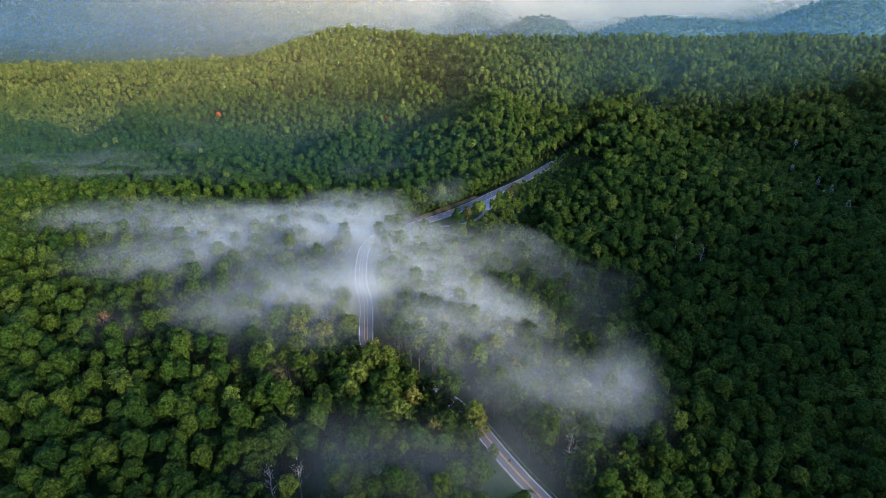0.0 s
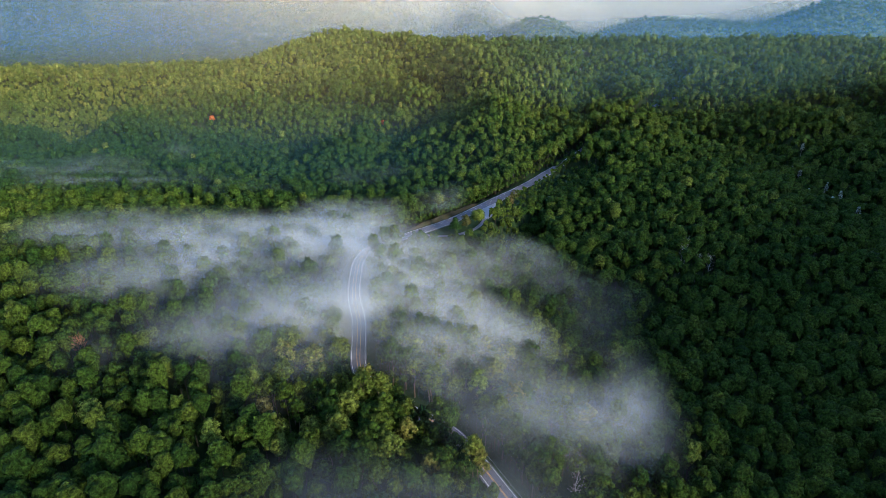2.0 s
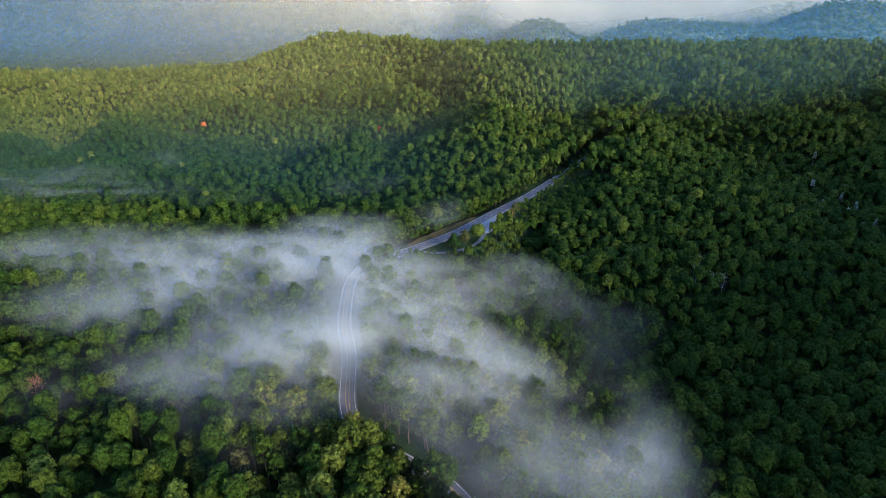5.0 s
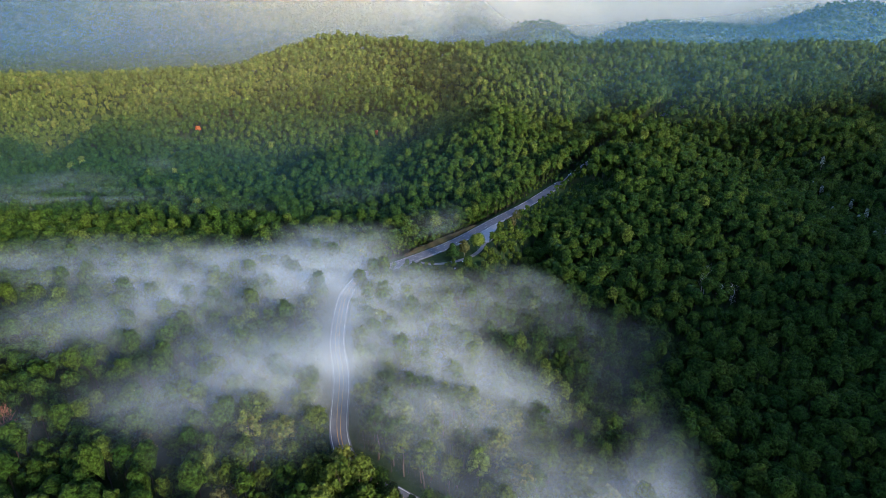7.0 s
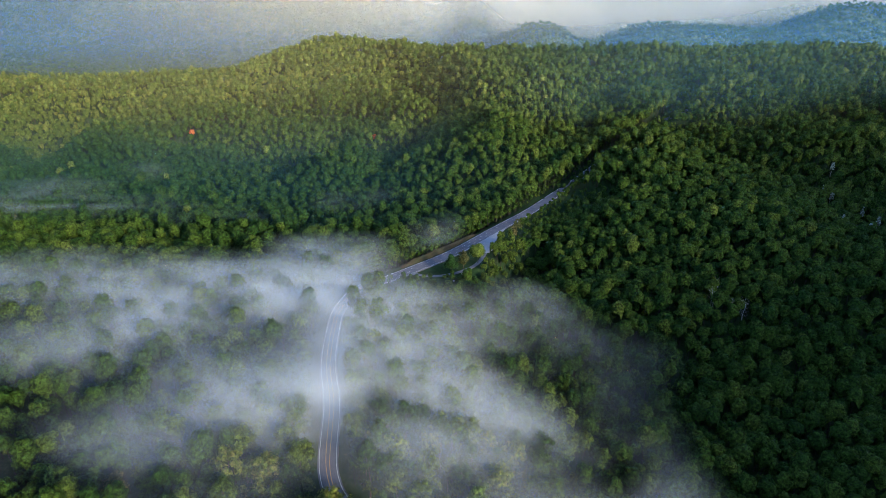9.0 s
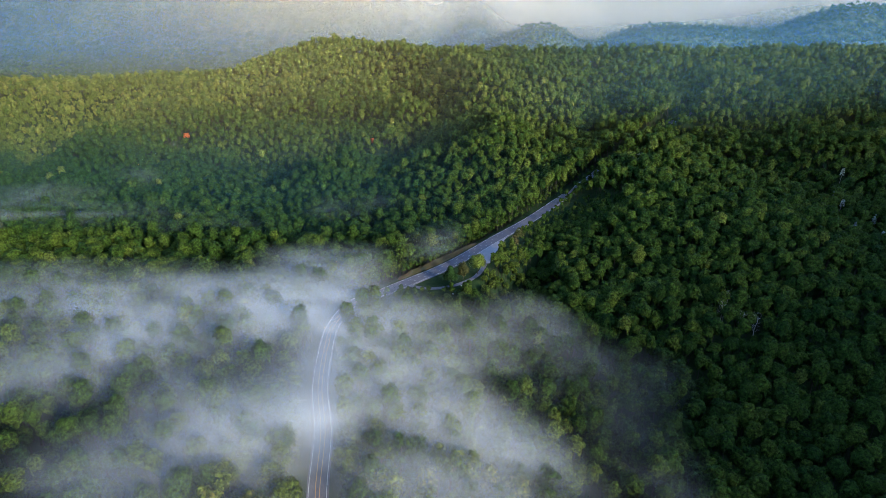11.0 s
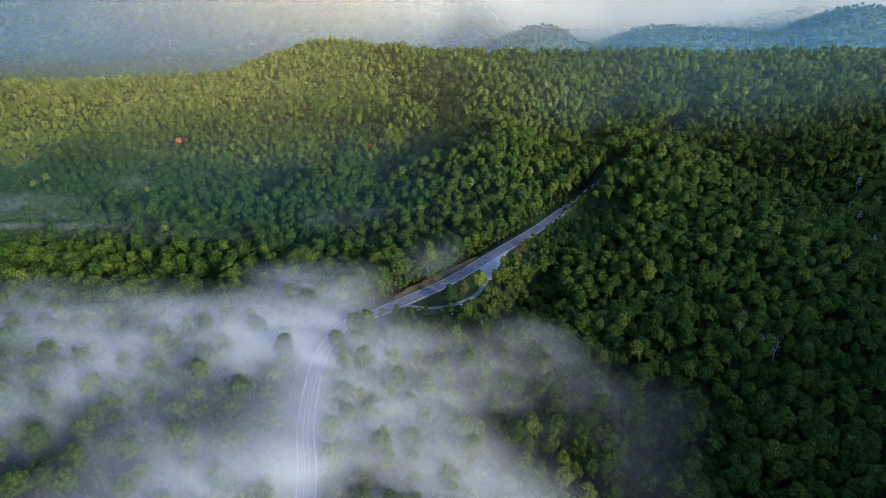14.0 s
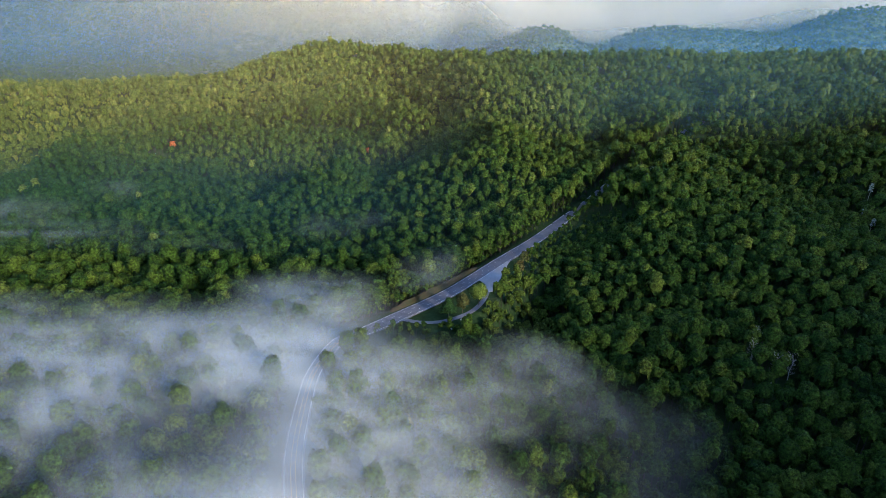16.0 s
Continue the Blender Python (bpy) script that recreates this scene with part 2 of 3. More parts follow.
CREST = np.array([
    (-1500, 1250, 125), (-919, 1250, 119), (-700, 1262, 121), (-412, 1288, 132), (-300, 1338, 165), (-219, 1362, 192), (-112, 1325, 182),
    (0, 1231, 176), (88, 1162, 178), (250, 1125, 182), (500, 1100, 182), (750, 1075, 185), (1000, 1062, 206), (1750, 1000, 238),
])
FAR_HILLS = [(300, 2300, 152, 150, 200), (450, 2300, 80, 120, 160), (121, 2600, 185, 130, 200), (702, 2400, 125, 200, 180), (1005, 2350, 150, 260, 180),
             (1484, 2450, 205, 290, 220), (1800, 2400, 120, 250, 220), (2500, 2600, 240, 500, 350)]
ROAD = np.array([
    (128, 52, 24), (95, 110, 30), (70, 150, 36), (42, 188, 42.5), (31, 202, 45), (8, 239, 50), (-13, 254, 52), (-33, 267, 54.5), (-44, 286, 57), (-49.5, 328, 60), (-57.5, 363, 60.5),
    (-62, 406, 58.5), (-63, 437, 55), (-56, 471, 52), (-40, 489, 50), (-16, 515, 48.5), (16, 550, 47.5), (55, 603, 47.5),
    (90, 647, 48.5), (123, 690, 51), (175, 758, 60), (237, 840, 71), (306, 919, 84), (400, 1000, 104),
])


def smooth_line(points, per=12):
    """A curve through the points."""
    p = np.vstack([2 * points[0] - points[1], points, 2 * points[-1] - points[-2]])
    out = []
    for i in range(1, len(p) - 2):
        for k in range(per):
            t = k / per
            out.append(0.5 * (2 * p[i] + (p[i + 1] - p[i - 1]) * t + (2 * p[i - 1] - 5 * p[i] + 4 * p[i + 1] - p[i + 2]) * t * t
                              + (3 * p[i] - p[i - 1] - 3 * p[i + 1] + p[i + 2]) * t ** 3))
    out.append(p[-2])
    return np.array(out)


LINE = smooth_line(ROAD)
LINE[:, 2] = np.convolve(np.pad(LINE[:, 2], 8, mode="edge"), np.ones(17) / 17, mode="valid")
PULL_OFF_Z = 47.2


def road_near(x, y):
    """The distance to the road's middle (minus on its left), and the road's height there."""
    x, y = np.asarray(x, float), np.asarray(y, float)
    best, high, side = np.full(x.shape, 1e9), np.zeros(x.shape), np.ones(x.shape)
    for i in range(0, len(LINE) - 1, 2):
        d = np.hypot(x - LINE[i, 0], y - LINE[i, 1])
        along_x, along_y = LINE[i + 1, :2] - LINE[i, :2]
        turn = (x - LINE[i, 0]) * along_y - (y - LINE[i, 1]) * along_x
        near = d < best
        best, high, side = np.where(near, d, best), np.where(near, LINE[i, 2], high), np.where(near, np.sign(turn), side)
    return best * np.where(side < 0, -1, 1), high


def in_pull_off(x, y):
    """Runs from 0 in the middle of the lay-by to 1 at its rim."""
    c, s = math.cos(radians(53)), math.sin(radians(53))
    u, v = (x - 38) * c + (y - 550) * s, -(x - 38) * s + (y - 550) * c
    return np.hypot(u / 66, v / 19)


def unseen_shade_ridge(x, y):
    """A long unseen ridge, added on the valley's sun side to shade parts of it."""
    p, u = 0.642 * x - 0.767 * y, 0.767 * x + 0.642 * y - 324
    return (150 + 72 * step(-100, 0, u) + 55 * (1 - step(-270, -190, u))) * np.exp(-((p - 453) / 120) ** 2) * step(-1500, -900, u) * (1 - step(1100, 1700, u))


def land(x, y):
    x, y = np.asarray(x, float), np.asarray(y, float)
    z = np.full(x.shape, BASE)
    for a, b, h, s in RISES:
        z = z + h * np.exp(-((x - a) ** 2 + (y - b) ** 2) / (2 * s * s))
    for a, b, h, s in HOLLOWS:
        z = z - h * np.exp(-((x - a) ** 2 + (y - b) ** 2) / (2 * s * s))
    crest_y, crest_z = np.interp(x, CREST[:, 0], CREST[:, 1]), np.interp(x, CREST[:, 0], CREST[:, 2])
    d = y - crest_y
    r = np.where(d < 0, np.exp(-(d / 120) ** 2), np.exp(-(d / 260) ** 2))
    fold = np.abs(layered(x + 0.5 * y, y - 0.3 * x, 210, 5, 3) - 0.5) * 2
    fold = (fold ** 0.75 - 0.32) * 92 * step(620, 860, y) * (1 - r * r)
    z = z * (1 - r) + crest_z * r + fold + (layered(x, y, 90, 9) - 0.5) * 12
    foot = 2350 + 350 * step(-700, 300, x)
    far = 5 + 560 * step(foot, foot + 1300, y) + (np.abs(layered(x, y, 900, 23, 4) - 0.5) * 2 - 0.3) * 230 * step(foot, foot + 700, y)
    for a, b, h, sx, sy in FAR_HILLS:
        far = far + h * np.exp(-((x - a) / sx) ** 2 - ((y - b) / sy) ** 2)
    k = step(180, 800, d)
    z = (z - CANOPY_TOP) * (1 - k) + far * k + unseen_shade_ridge(x, y)
    rd, rz = road_near(x, y)
    k = np.where(rd < 0, 1 - step(8, 34, -rd), 1 - step(8, 24, rd))
    z = z - 9 * step(6, 26, rd) * (1 - step(45, 90, rd)) * step(430, 470, y) * (1 - step(690, 740, y))
    z = z * (1 - k) + (rz - 0.25) * k
    k = 1 - step(1.0, 1.9, in_pull_off(x, y))
    return z * (1 - k) + PULL_OFF_Z * k


def spaced(a, b, gap):
    return np.linspace(a, b, int(round((b - a) / gap)) + 1)


gx = np.unique(np.concatenate([-1400 - 3600 * np.linspace(1, 0, 40) ** 1.6, spaced(-1400, -140, 14), spaced(-140, 160, 5), spaced(160, 1400, 14), 1400 + 3600 * np.linspace(0, 1, 40) ** 1.6]).round(3))
gy = np.unique(np.concatenate([spaced(-3000, -900, 120), spaced(-900, -300, 40), spaced(-300, 150, 15), spaced(150, 720, 5), spaced(720, 1500, 13), spaced(1500, 4900, 26)]).round(3))
X, Y = np.meshgrid(gx, gy)
Z = land(X, Y)
nx, ny = len(gx), len(gy)
ij = (np.arange(ny - 1)[:, None] * nx + np.arange(nx - 1)[None, :]).ravel()
quads = np.stack([ij, ij + 1, ij + 1 + nx, ij + nx], 1)
mid_y = Y[:-1, :-1].ravel()
ground = new("ground", mesh_of("ground", np.stack([X.ravel(), Y.ravel(), Z.ravel()], 1), quads, [GROUND, CANOPY], True, (mid_y > 1480).astype(int)))
tagged(ground, "wooded valley floor, ridge and far blue mountains", "ground", kind="structure")


# ---- the road ----
def ribbon(name, line, left, right, lift, mat, parent=None, skirt=0.0):
    """A strip along a line, from left to right of its middle (numbers or arrays), with a small drop at both edges."""
    d = np.gradient(line[:, :2], axis=0)
    d /= np.linalg.norm(d, axis=1)[:, None]
    nrm = np.stack([d[:, 1], -d[:, 0]], 1)
    left, right = np.broadcast_to(left, len(line)), np.broadcast_to(right, len(line))
    cols = [(left, 0.0), (right, 0.0)]
    if skirt:
        cols = [(left - 0.3, -skirt), (left, 0.0), (right, 0.0), (right + 0.3, -skirt)]
    v = np.stack([np.concatenate([line[:, :2] + nrm * o[:, None], (line[:, 2] + lift + dz)[:, None]], 1) for o, dz in cols], 1)
    k = len(cols)
    i = (np.arange(len(line) - 1)[:, None] * k + np.arange(k - 1)[None, :]).ravel()
    q = np.stack([i, i + 1, i + 1 + k, i + k], 1)
    ob = new(name, mesh_of(name, v.reshape(-1, 3), q, [mat], False))
    if parent is not None:
        ob.parent = parent
    return ob


along = np.concatenate([[0], np.cumsum(np.linalg.norm(np.diff(LINE[:, :2], axis=0), axis=1))])
along = along - along[12]
wide = step(175, 260, along) * (1 - step(700, 760, along))
turn_end = along[np.argmax(LINE[:, 1] > 486)]
half = 3.5 + 0.3 * wide + 1.4 * step(turn_end - 50, turn_end + 30, along) * wide
road = ribbon("road", LINE, -half - 0.7, half + 0.7, 0.0, ASPHALT, skirt=0.5)
tagged(road, "worn grey two-lane asphalt road with a painted median", "road", kind="structure")
for side in (-1, 1):
    o = side * half
    ribbon("edge_line", LINE, o - 0.11, o + 0.11, 0.02, LINE_WHITE, road)
med = 0.25 + 0.75 * wide * (1 - step(turn_end - 30, turn_end, along))
bend = along < turn_end
for side in (-1, 1):
    ribbon("median_line", LINE[bend], (side * med - 0.13)[bend], (side * med + 0.13)[bend], 0.02, LINE_YELLOW, road)


def at_along(s):
    return np.array([np.interp(s, along, LINE[:, k]) for k in range(3)])


def dash(name, s, length, off0, off1, mat, skew=0.0, thick=0.3):
    """One painted bar: lengthwise, or across from off0 to off1."""
    p, q = at_along(s), at_along(s + 1.0)
    d = (q - p)[:2] / np.linalg.norm((q - p)[:2])
    n = np.array([d[1], -d[0]])
    pts = []
    for o, back in ((off0, 0), (off1, skew), (off1, skew + length), (off0, length)):
        pts.append((*(p[:2] + n * o + d * back), p[2] + 0.025))
    ob = new(name, mesh_of(name, pts, [(0, 1, 2, 3)], [mat]))
    ob.parent = road
    return ob


for k in range(24):
    s = 215 + 14.0 * k
    w = float(np.interp(s, along, med)) - 0.1
    if w > 0.5:
        dash("hatch_bar", s, 0.55, -w, w, LINE_YELLOW, 1.6)
for k in range(22):
    s = turn_end + 6 + 9.5 * k
    dash("lane_dash", s, 3.2, -1.9, -1.74, LINE_WHITE)
    if k < 15:
        dash("lane_dash", s + 3, 3.2, 1.74, 1.9, LINE_WHITE)

# the lay-by: an apron beside the road, and a drive that leaves it and comes back lower down
def sheet(name, outline, z, mat, label, category):
    bm = bmesh.new()
    f = bm.faces.new([bm.verts.new((x, y, z)) for x, y in outline])
    r = bmesh.ops.extrude_face_region(bm, geom=[f])
    for v in r["geom"]:
        if isinstance(v, bmesh.types.BMVert):
            v.co.z -= 0.4
    bmesh.ops.recalc_face_normals(bm, faces=bm.faces)
    me = bpy.data.meshes.new(name)
    bm.to_mesh(me)
    bm.free()
    me.materials.append(mat)
    return tagged(new(name, me), label, category, kind="structure")


sheet("lay_by", [(38, 570), (42, 563), (41.5, 551.5), (44, 549), (47, 550), (53, 562), (58.5, 580), (64, 602), (76, 626), (68, 611), (52, 590)], 47.64, APRON,
      "pale worn asphalt apron of the lay-by", "pavement")
DRIVE = smooth_line(np.array([(44, 554, 47.5), (38.5, 535, 47.5), (31, 521, 47.5), (21, 511.5, 47.5), (10.5, 505.5, 47.5), (0, 503, 47.6), (-10, 504, 47.9), (-20, 507, 48.5)]), 8)
tagged(ribbon("drive", DRIVE, -1.6, 1.6, 0.0, ASPHALT, skirt=0.3), "narrow pale drive through the lay-by", "pavement", kind="structure")



def bank():
    """The bare earth cut on the upper side of the road."""
    pick = (LINE[:, 1] > 508) & (LINE[:, 1] < 592)
    seg = LINE[pick]
    d = np.gradient(seg[:, :2], axis=0)
    d /= np.linalg.norm(d, axis=1)[:, None]
    nrm = np.stack([d[:, 1], -d[:, 0]], 1)
    fade = np.sin(np.linspace(0, np.pi, len(seg))) ** 0.6
    cols = []
    for k in range(7):
        o = -(7.2 + (0.25 + 0.75 * layered(seg[:, 0], seg[:, 1], 9, 61)) * k) + 0 * fade
        p = seg[:, :2] + nrm * o[:, None]
        lump = (layered(p[:, 0], p[:, 1], 5, 60) - 0.5) * 1.4 * (k > 0)
        top = np.minimum(0.75 * k, 2.6 + 0.3 * k) * fade + lump
        cols.append(np.concatenate([p, (np.maximum(land(p[:, 0], p[:, 1]), seg[:, 2] - 0.4) + 0.12 + np.where(k in (0, 6), -0.6, top))[:, None]], 1))
    v = np.stack(cols, 1)
    i = (np.arange(len(seg) - 1)[:, None] * 7 + np.arange(6)[None, :]).ravel()
    ob = new("bank", mesh_of("bank", v.reshape(-1, 3), np.stack([i, i + 7, i + 8, i + 1], 1), [DIRT], True))
    return tagged(ob, "bare red-brown earth bank beside the road", "bank", kind="structure")


bank()

# ---- trees ----
G = (1 + 5 ** 0.5) / 2
BALL = np.array([(0, 1, G), (0, 1, -G), (0, -1, G), (0, -1, -G), (1, G, 0), (1, -G, 0), (-1, G, 0), (-1, -G, 0), (G, 0, 1), (G, 0, -1), (-G, 0, 1), (-G, 0, -1)]) / math.hypot(1, G)
BALL_FACES = np.array([(i, j, k) for i in range(12) for j in range(i + 1, 12) for k in range(j + 1, 12)
                       if max(np.linalg.norm(BALL[i] - BALL[j]), np.linalg.norm(BALL[j] - BALL[k]), np.linalg.norm(BALL[i] - BALL[k])) < 1.1])
BALL_FACES = np.array([f if np.dot(np.cross(BALL[f[1]] - BALL[f[0]], BALL[f[2]] - BALL[f[0]]), BALL[f].sum(0)) > 0 else f[::-1] for f in BALL_FACES])
BALL_FACES = BALL_FACES[BALL[BALL_FACES].mean(1)[:, 2] > -0.25]


def boughs(rng, lobes, radii, centre, top=0.0, fat=1.0):
    """Rounded, uneven boughs of leaves: where they sit, how large they are, and their faces."""
    verts, faces, seats = [], [], []
    for i in range(lobes):
        a = 2.4 * i + rng.uniform(-0.5, 0.5)
        h = -0.5 + 1.5 * (i + 0.5) / lobes + rng.uniform(-0.1, 0.1)
        w = math.sqrt(max(0.03, 1 - min(1.0, h * h))) * (1 - top * max(0, h + 0.3))
        away = np.array([math.cos(a) * w, math.sin(a) * w, h])
        mid = np.array(centre) + away * np.array(radii) * rng.uniform(0.55, 0.92)
        r = rng.uniform(0.26, 0.46) * radii[0] * fat
        g = rng.uniform(0, 6.28)
        spin = np.array([(math.cos(g), -math.sin(g), 0), (math.sin(g), math.cos(g), 0), (0, 0, 1)])
        faces.append(BALL_FACES + 12 * i)
        verts.append(mid + (BALL * rng.uniform(0.72, 1.15, (12, 1))) @ spin.T * r * 0.85 * np.array((1, 1, 0.86)))
        seats.append((mid, r, away))
    return np.concatenate(verts), np.concatenate(faces), seats


def leafy(rng, seats, per, size):
    """Small leafy sprays all over the boughs."""
    tris = []
    for mid, r, away in seats:
        n = rng.normal(size=(per, 3))
        n /= np.linalg.norm(n, axis=1)[:, None]
        flip = (n @ (away + np.array((0, 0, 0.6)))) < -0.3
        n[flip] *= -1
        p = mid + n * r * rng.uniform(0.92, 1.2, (per, 1)) * np.array((1, 1, 0.88))
        face = n + 0.7 * away + rng.normal(size=(per, 3)) * 0.38
        face /= np.linalg.norm(face, axis=1)[:, None]
        u = np.cross(face, rng.normal(size=(per, 3)))
        u /= np.linalg.norm(u, axis=1)[:, None]
        v = np.cross(face, u)
        s = size * rng.uniform(0.6, 1.3, (per, 1))
        tris.append(np.stack([p + u * s, p + (-0.5 * u + 0.87 * v) * s, p + (-0.5 * u - 0.87 * v) * s], 1))
    v = np.concatenate(tris).reshape(-1, 3)
    return v, np.arange(len(v)).reshape(-1, 3)


def crown_of(rng, lobes, per, size, radii, centre, top=0.0, fat=1.0):
    """Rounded boughs, with leafy sprays over every one."""
    v, f, seats = boughs(rng, lobes, radii, centre, top, fat)
    v2, f2 = leafy(rng, seats, per, size)
    return np.concatenate([v, v2]), np.concatenate([f, f2 + len(v)])


def limb(bm, a, b, r0, r1, sides=6):
    a, b = Vector(a), Vector(b)
    q = (b - a).to_track_quat("Z", "Y")
    rings = []
    for p, r in ((a, r0), (b, r1)):
        rings.append([bm.verts.new(p + q @ Vector((r * math.cos(2 * math.pi * i / sides), r * math.sin(2 * math.pi * i / sides), 0))) for i in range(sides)])
    for i in range(sides):
        bm.faces.new((rings[0][i], rings[0][(i + 1) % sides], rings[1][(i + 1) % sides], rings[1][i]))
    bm.faces.new(rings[1])


def trunk_mesh(rng, height, r, limbs, reach, low=0.4):
    """A tapered, slightly bent trunk with limbs."""
    bm = bmesh.new()
    pts = [Vector((rng.normal() * 0.25 * k, rng.normal() * 0.25 * k, height * k / 4)) for k in range(5)]
    pts[0] = Vector((0, 0, -1.0))
    for k in range(4):
        limb(bm, pts[k], pts[k + 1], r * (1 - 0.23 * k), r * (1 - 0.23 * (k + 1)))
    for i in range(limbs):
        k = rng.uniform(low, 0.95)
        j = min(3, int(k * 4))
        a = pts[j].lerp(pts[j + 1], k * 4 - j)
        ang = rng.uniform(0, 2 * math.pi)
        out = reach * rng.uniform(0.5, 1.0) * (1.15 - 0.6 * k)
        b = a + Vector((math.cos(ang) * out, math.sin(ang) * out, out * rng.uniform(0.4, 1.0)))
        limb(bm, a, b, r * 0.38 * (1.1 - k), r * 0.08, 5)
        for _ in range(2):
            c = a.lerp(b, rng.uniform(0.5, 0.9))
            limb(bm, c, c + Vector((rng.normal(), rng.normal(), rng.uniform(0.3, 1.2))) * out * 0.3, r * 0.1, r * 0.03, 4)
    return bm


def tree(rng, leaves, bark, label, height=24.0, radii=(5.4, 5.4, 7.0), lobes=26, per=18, size=0.5, top=0.0, category="tree", name="tree"):
    """A tree of two parts: trunk with limbs, and crown."""
    root = tagged(new(name), label, category)
    part("trunk", trunk_mesh(rng, height * 0.9, 0.34 * height / 24, 9, radii[0] * 0.8), bark, root)
    v, f = crown_of(rng, lobes, per, size, radii, (0, 0, height - radii[2]), top, 0.9)
    crown = new("crown", mesh_of("crown", v, f, [leaves], True))
    crown.parent = root
    return root


rng = np.random.default_rng(4)
CLEAR = [(-20, 508), (16, 550), (55, 603), (90, 647), (79, 632), (60, 575), (53, 557), (46, 545), (40, 532), (32, 516), (21, 506), (10, 500), (0, 497), (-10, 495), (-22, 499)]


def in_clear(x, y):
    """Inside the lay-by's open ground."""
    inside = np.zeros(np.shape(x), bool)
    for (x0, y0), (x1, y1) in zip(CLEAR, CLEAR[1:] + CLEAR[:1]):
        cross = (y0 > y) != (y1 > y)
        inside ^= cross & (x < (x1 - x0) * (y - y0) / (y1 - y0 + 1e-9) + x0)
    return inside


def by_clear(x, y):
    """In the lay-by's open ground, or where a crown would hang over it."""
    return in_clear(x, y) | in_clear(x - 4, y + 3) | in_clear(x - 2, y + 5)


# where trees stand: a loose grid over the valley, closer on the ridge
def loose_grid(gap, y0, y1, reach=1500):
    us, vs = np.meshgrid(np.arange(-reach, reach, gap), np.arange(y0, y1, gap * 0.87))
    us = us + (np.arange(us.shape[0]) % 2)[:, None] * gap / 2
    return (us + rng.uniform(-0.38, 0.38, us.shape) * gap).ravel(), (vs + rng.uniform(-0.38, 0.38, us.shape) * gap).ravel()


px, py = np.concatenate([loose_grid(7.0, 112, 640), loose_grid(7.0, 640, 960), loose_grid(6.6, 960, 1440)], axis=1)
crest_at = np.interp(px, CREST[:, 0], CREST[:, 1])
keep = (np.abs(px) < 75 + 0.71 * py) & (py < crest_at + 30)
px, py = px[keep], py[keep]
rd, _ = road_near(px, py)
room = 10.4 + 2.0 * step(400, 600, py) - 1.5 * (1 - step(240, 300, py)) * (rd > 0) - 3.0 * (1 - step(250, 290, py)) * step(150, 185, py) * (rd < 0)
room = np.where((py < 200) & (rd < 0), 20.0, room)
room = np.where((py > 712) & (rd < 0), 9.5, np.where((py > 688) & (rd > 0), 5.6, room))
bank = (np.abs(rd) < 14) & (py > 515) & (py < 590) & ((px - 16) * 0.80 - (py - 550) * 0.60 < 0)
keep = (np.abs(rd) > room) & ~by_clear(px, py) & ~bank & ~((rd > 0) & (rd < 20) & (py > 405) & (py < 482)) & ~(np.hypot((px - 60) / 32, (py - 520) / 50) < 1)
px, py, rd = px[keep], py[keep], rd[keep]
SPECIAL = [
    # x, y, kind, height
    (-182, 271, "dead_red", 29), (-152, 225, "yellow", 28), (-96, 214, "yellow", 27), (19, 259, "yellow", 28), (-5, 858, "yellow", 22), (335, 736, "yellow", 25),
    (-93, 952, "orange", 19), (-385, 1000, "orange", 23), (-35, 965, "dead", 20), (-52, 800, "brown", 20), (230, 1036, "brown", 20), (238, 1042, "dead", 20),
    (209, 479, "dead", 28), (217, 490, "dead", 28), (219, 468, "dead", 26), (229, 468, "dead", 26), (58, 206, "dead", 24), (-68, 174, "dead", 22), (-58, 178, "dead", 21),
    (448, 728, "pale", 27), (420, 677, "pale", 29), (441, 656, "pale", 28), (434, 631, "pale", 28), (451, 644, "pale", 27), (416, 582, "pale", 29), (405, 570, "pale", 28),
    (446, 604, "pale", 30), (409, 637, "pale", 26), (425, 700, "pale", 26), (226, 741, "dead", 24),
    (13, 509, "pine", 16), (23, 517, "narrow", 16), (35, 528, "lay_by", 18), (69, 570, "brown_green", 18), (75, 588, "brown_green", 18), (-36, 590, "brown_green", 19), (-120, 262, "brown_green", 22), (-80, 236, "brown_green", 22),
]
free = np.ones(len(px), bool)
for sx, sy, _, _ in SPECIAL:
    free &= np.hypot(px - sx, py - sy) > (8.5 if sy < 300 else 6.2)
px, py, rd = px[free], py[free], rd[free]
# bushes and young trees close along the road
bush_from = len(px)
for s_at in np.arange(-50, 790, 3.2):
    p, q = np.array([np.interp(s_at, along, LINE[:, k]) for k in range(2)]), np.array([np.interp(s_at + 1, along, LINE[:, k]) for k in range(2)])
    n = np.array([(q - p)[1], -(q - p)[0]])
    for sd, more in ((-1, 0.5), (1, 2.0), (-1, 5.0), (-1, 9.0)):
        h = float(np.interp(s_at, along, half)) + 3.0 + rng.uniform(0, 5.0) + more
        x, y = p + n * sd * h
        if not by_clear(x, y) and abs(road_near(x, y)[0]) > 8.2 and not (sd < 0 and y < 196) and not (sd < 0 and 512 < y < 585 and h < 14 and rng.random() < 0.15):
            px, py, rd = np.append(px, x), np.append(py, y), np.append(rd, sd * h)
# low growth under the trees along the crest
row = np.arange(-1000, 1000, 5.2)
for back in (-16, -6, 6, 17):
    rx_, ry_ = row + rng.uniform(-2, 2, len(row)), np.interp(row, CREST[:, 0], CREST[:, 1]) + back + rng.uniform(-4, 4, len(row))
    px, py, rd = np.append(px, rx_), np.append(py, ry_), np.append(rd, np.full(len(row), 999.0))
crest_to = len(px)
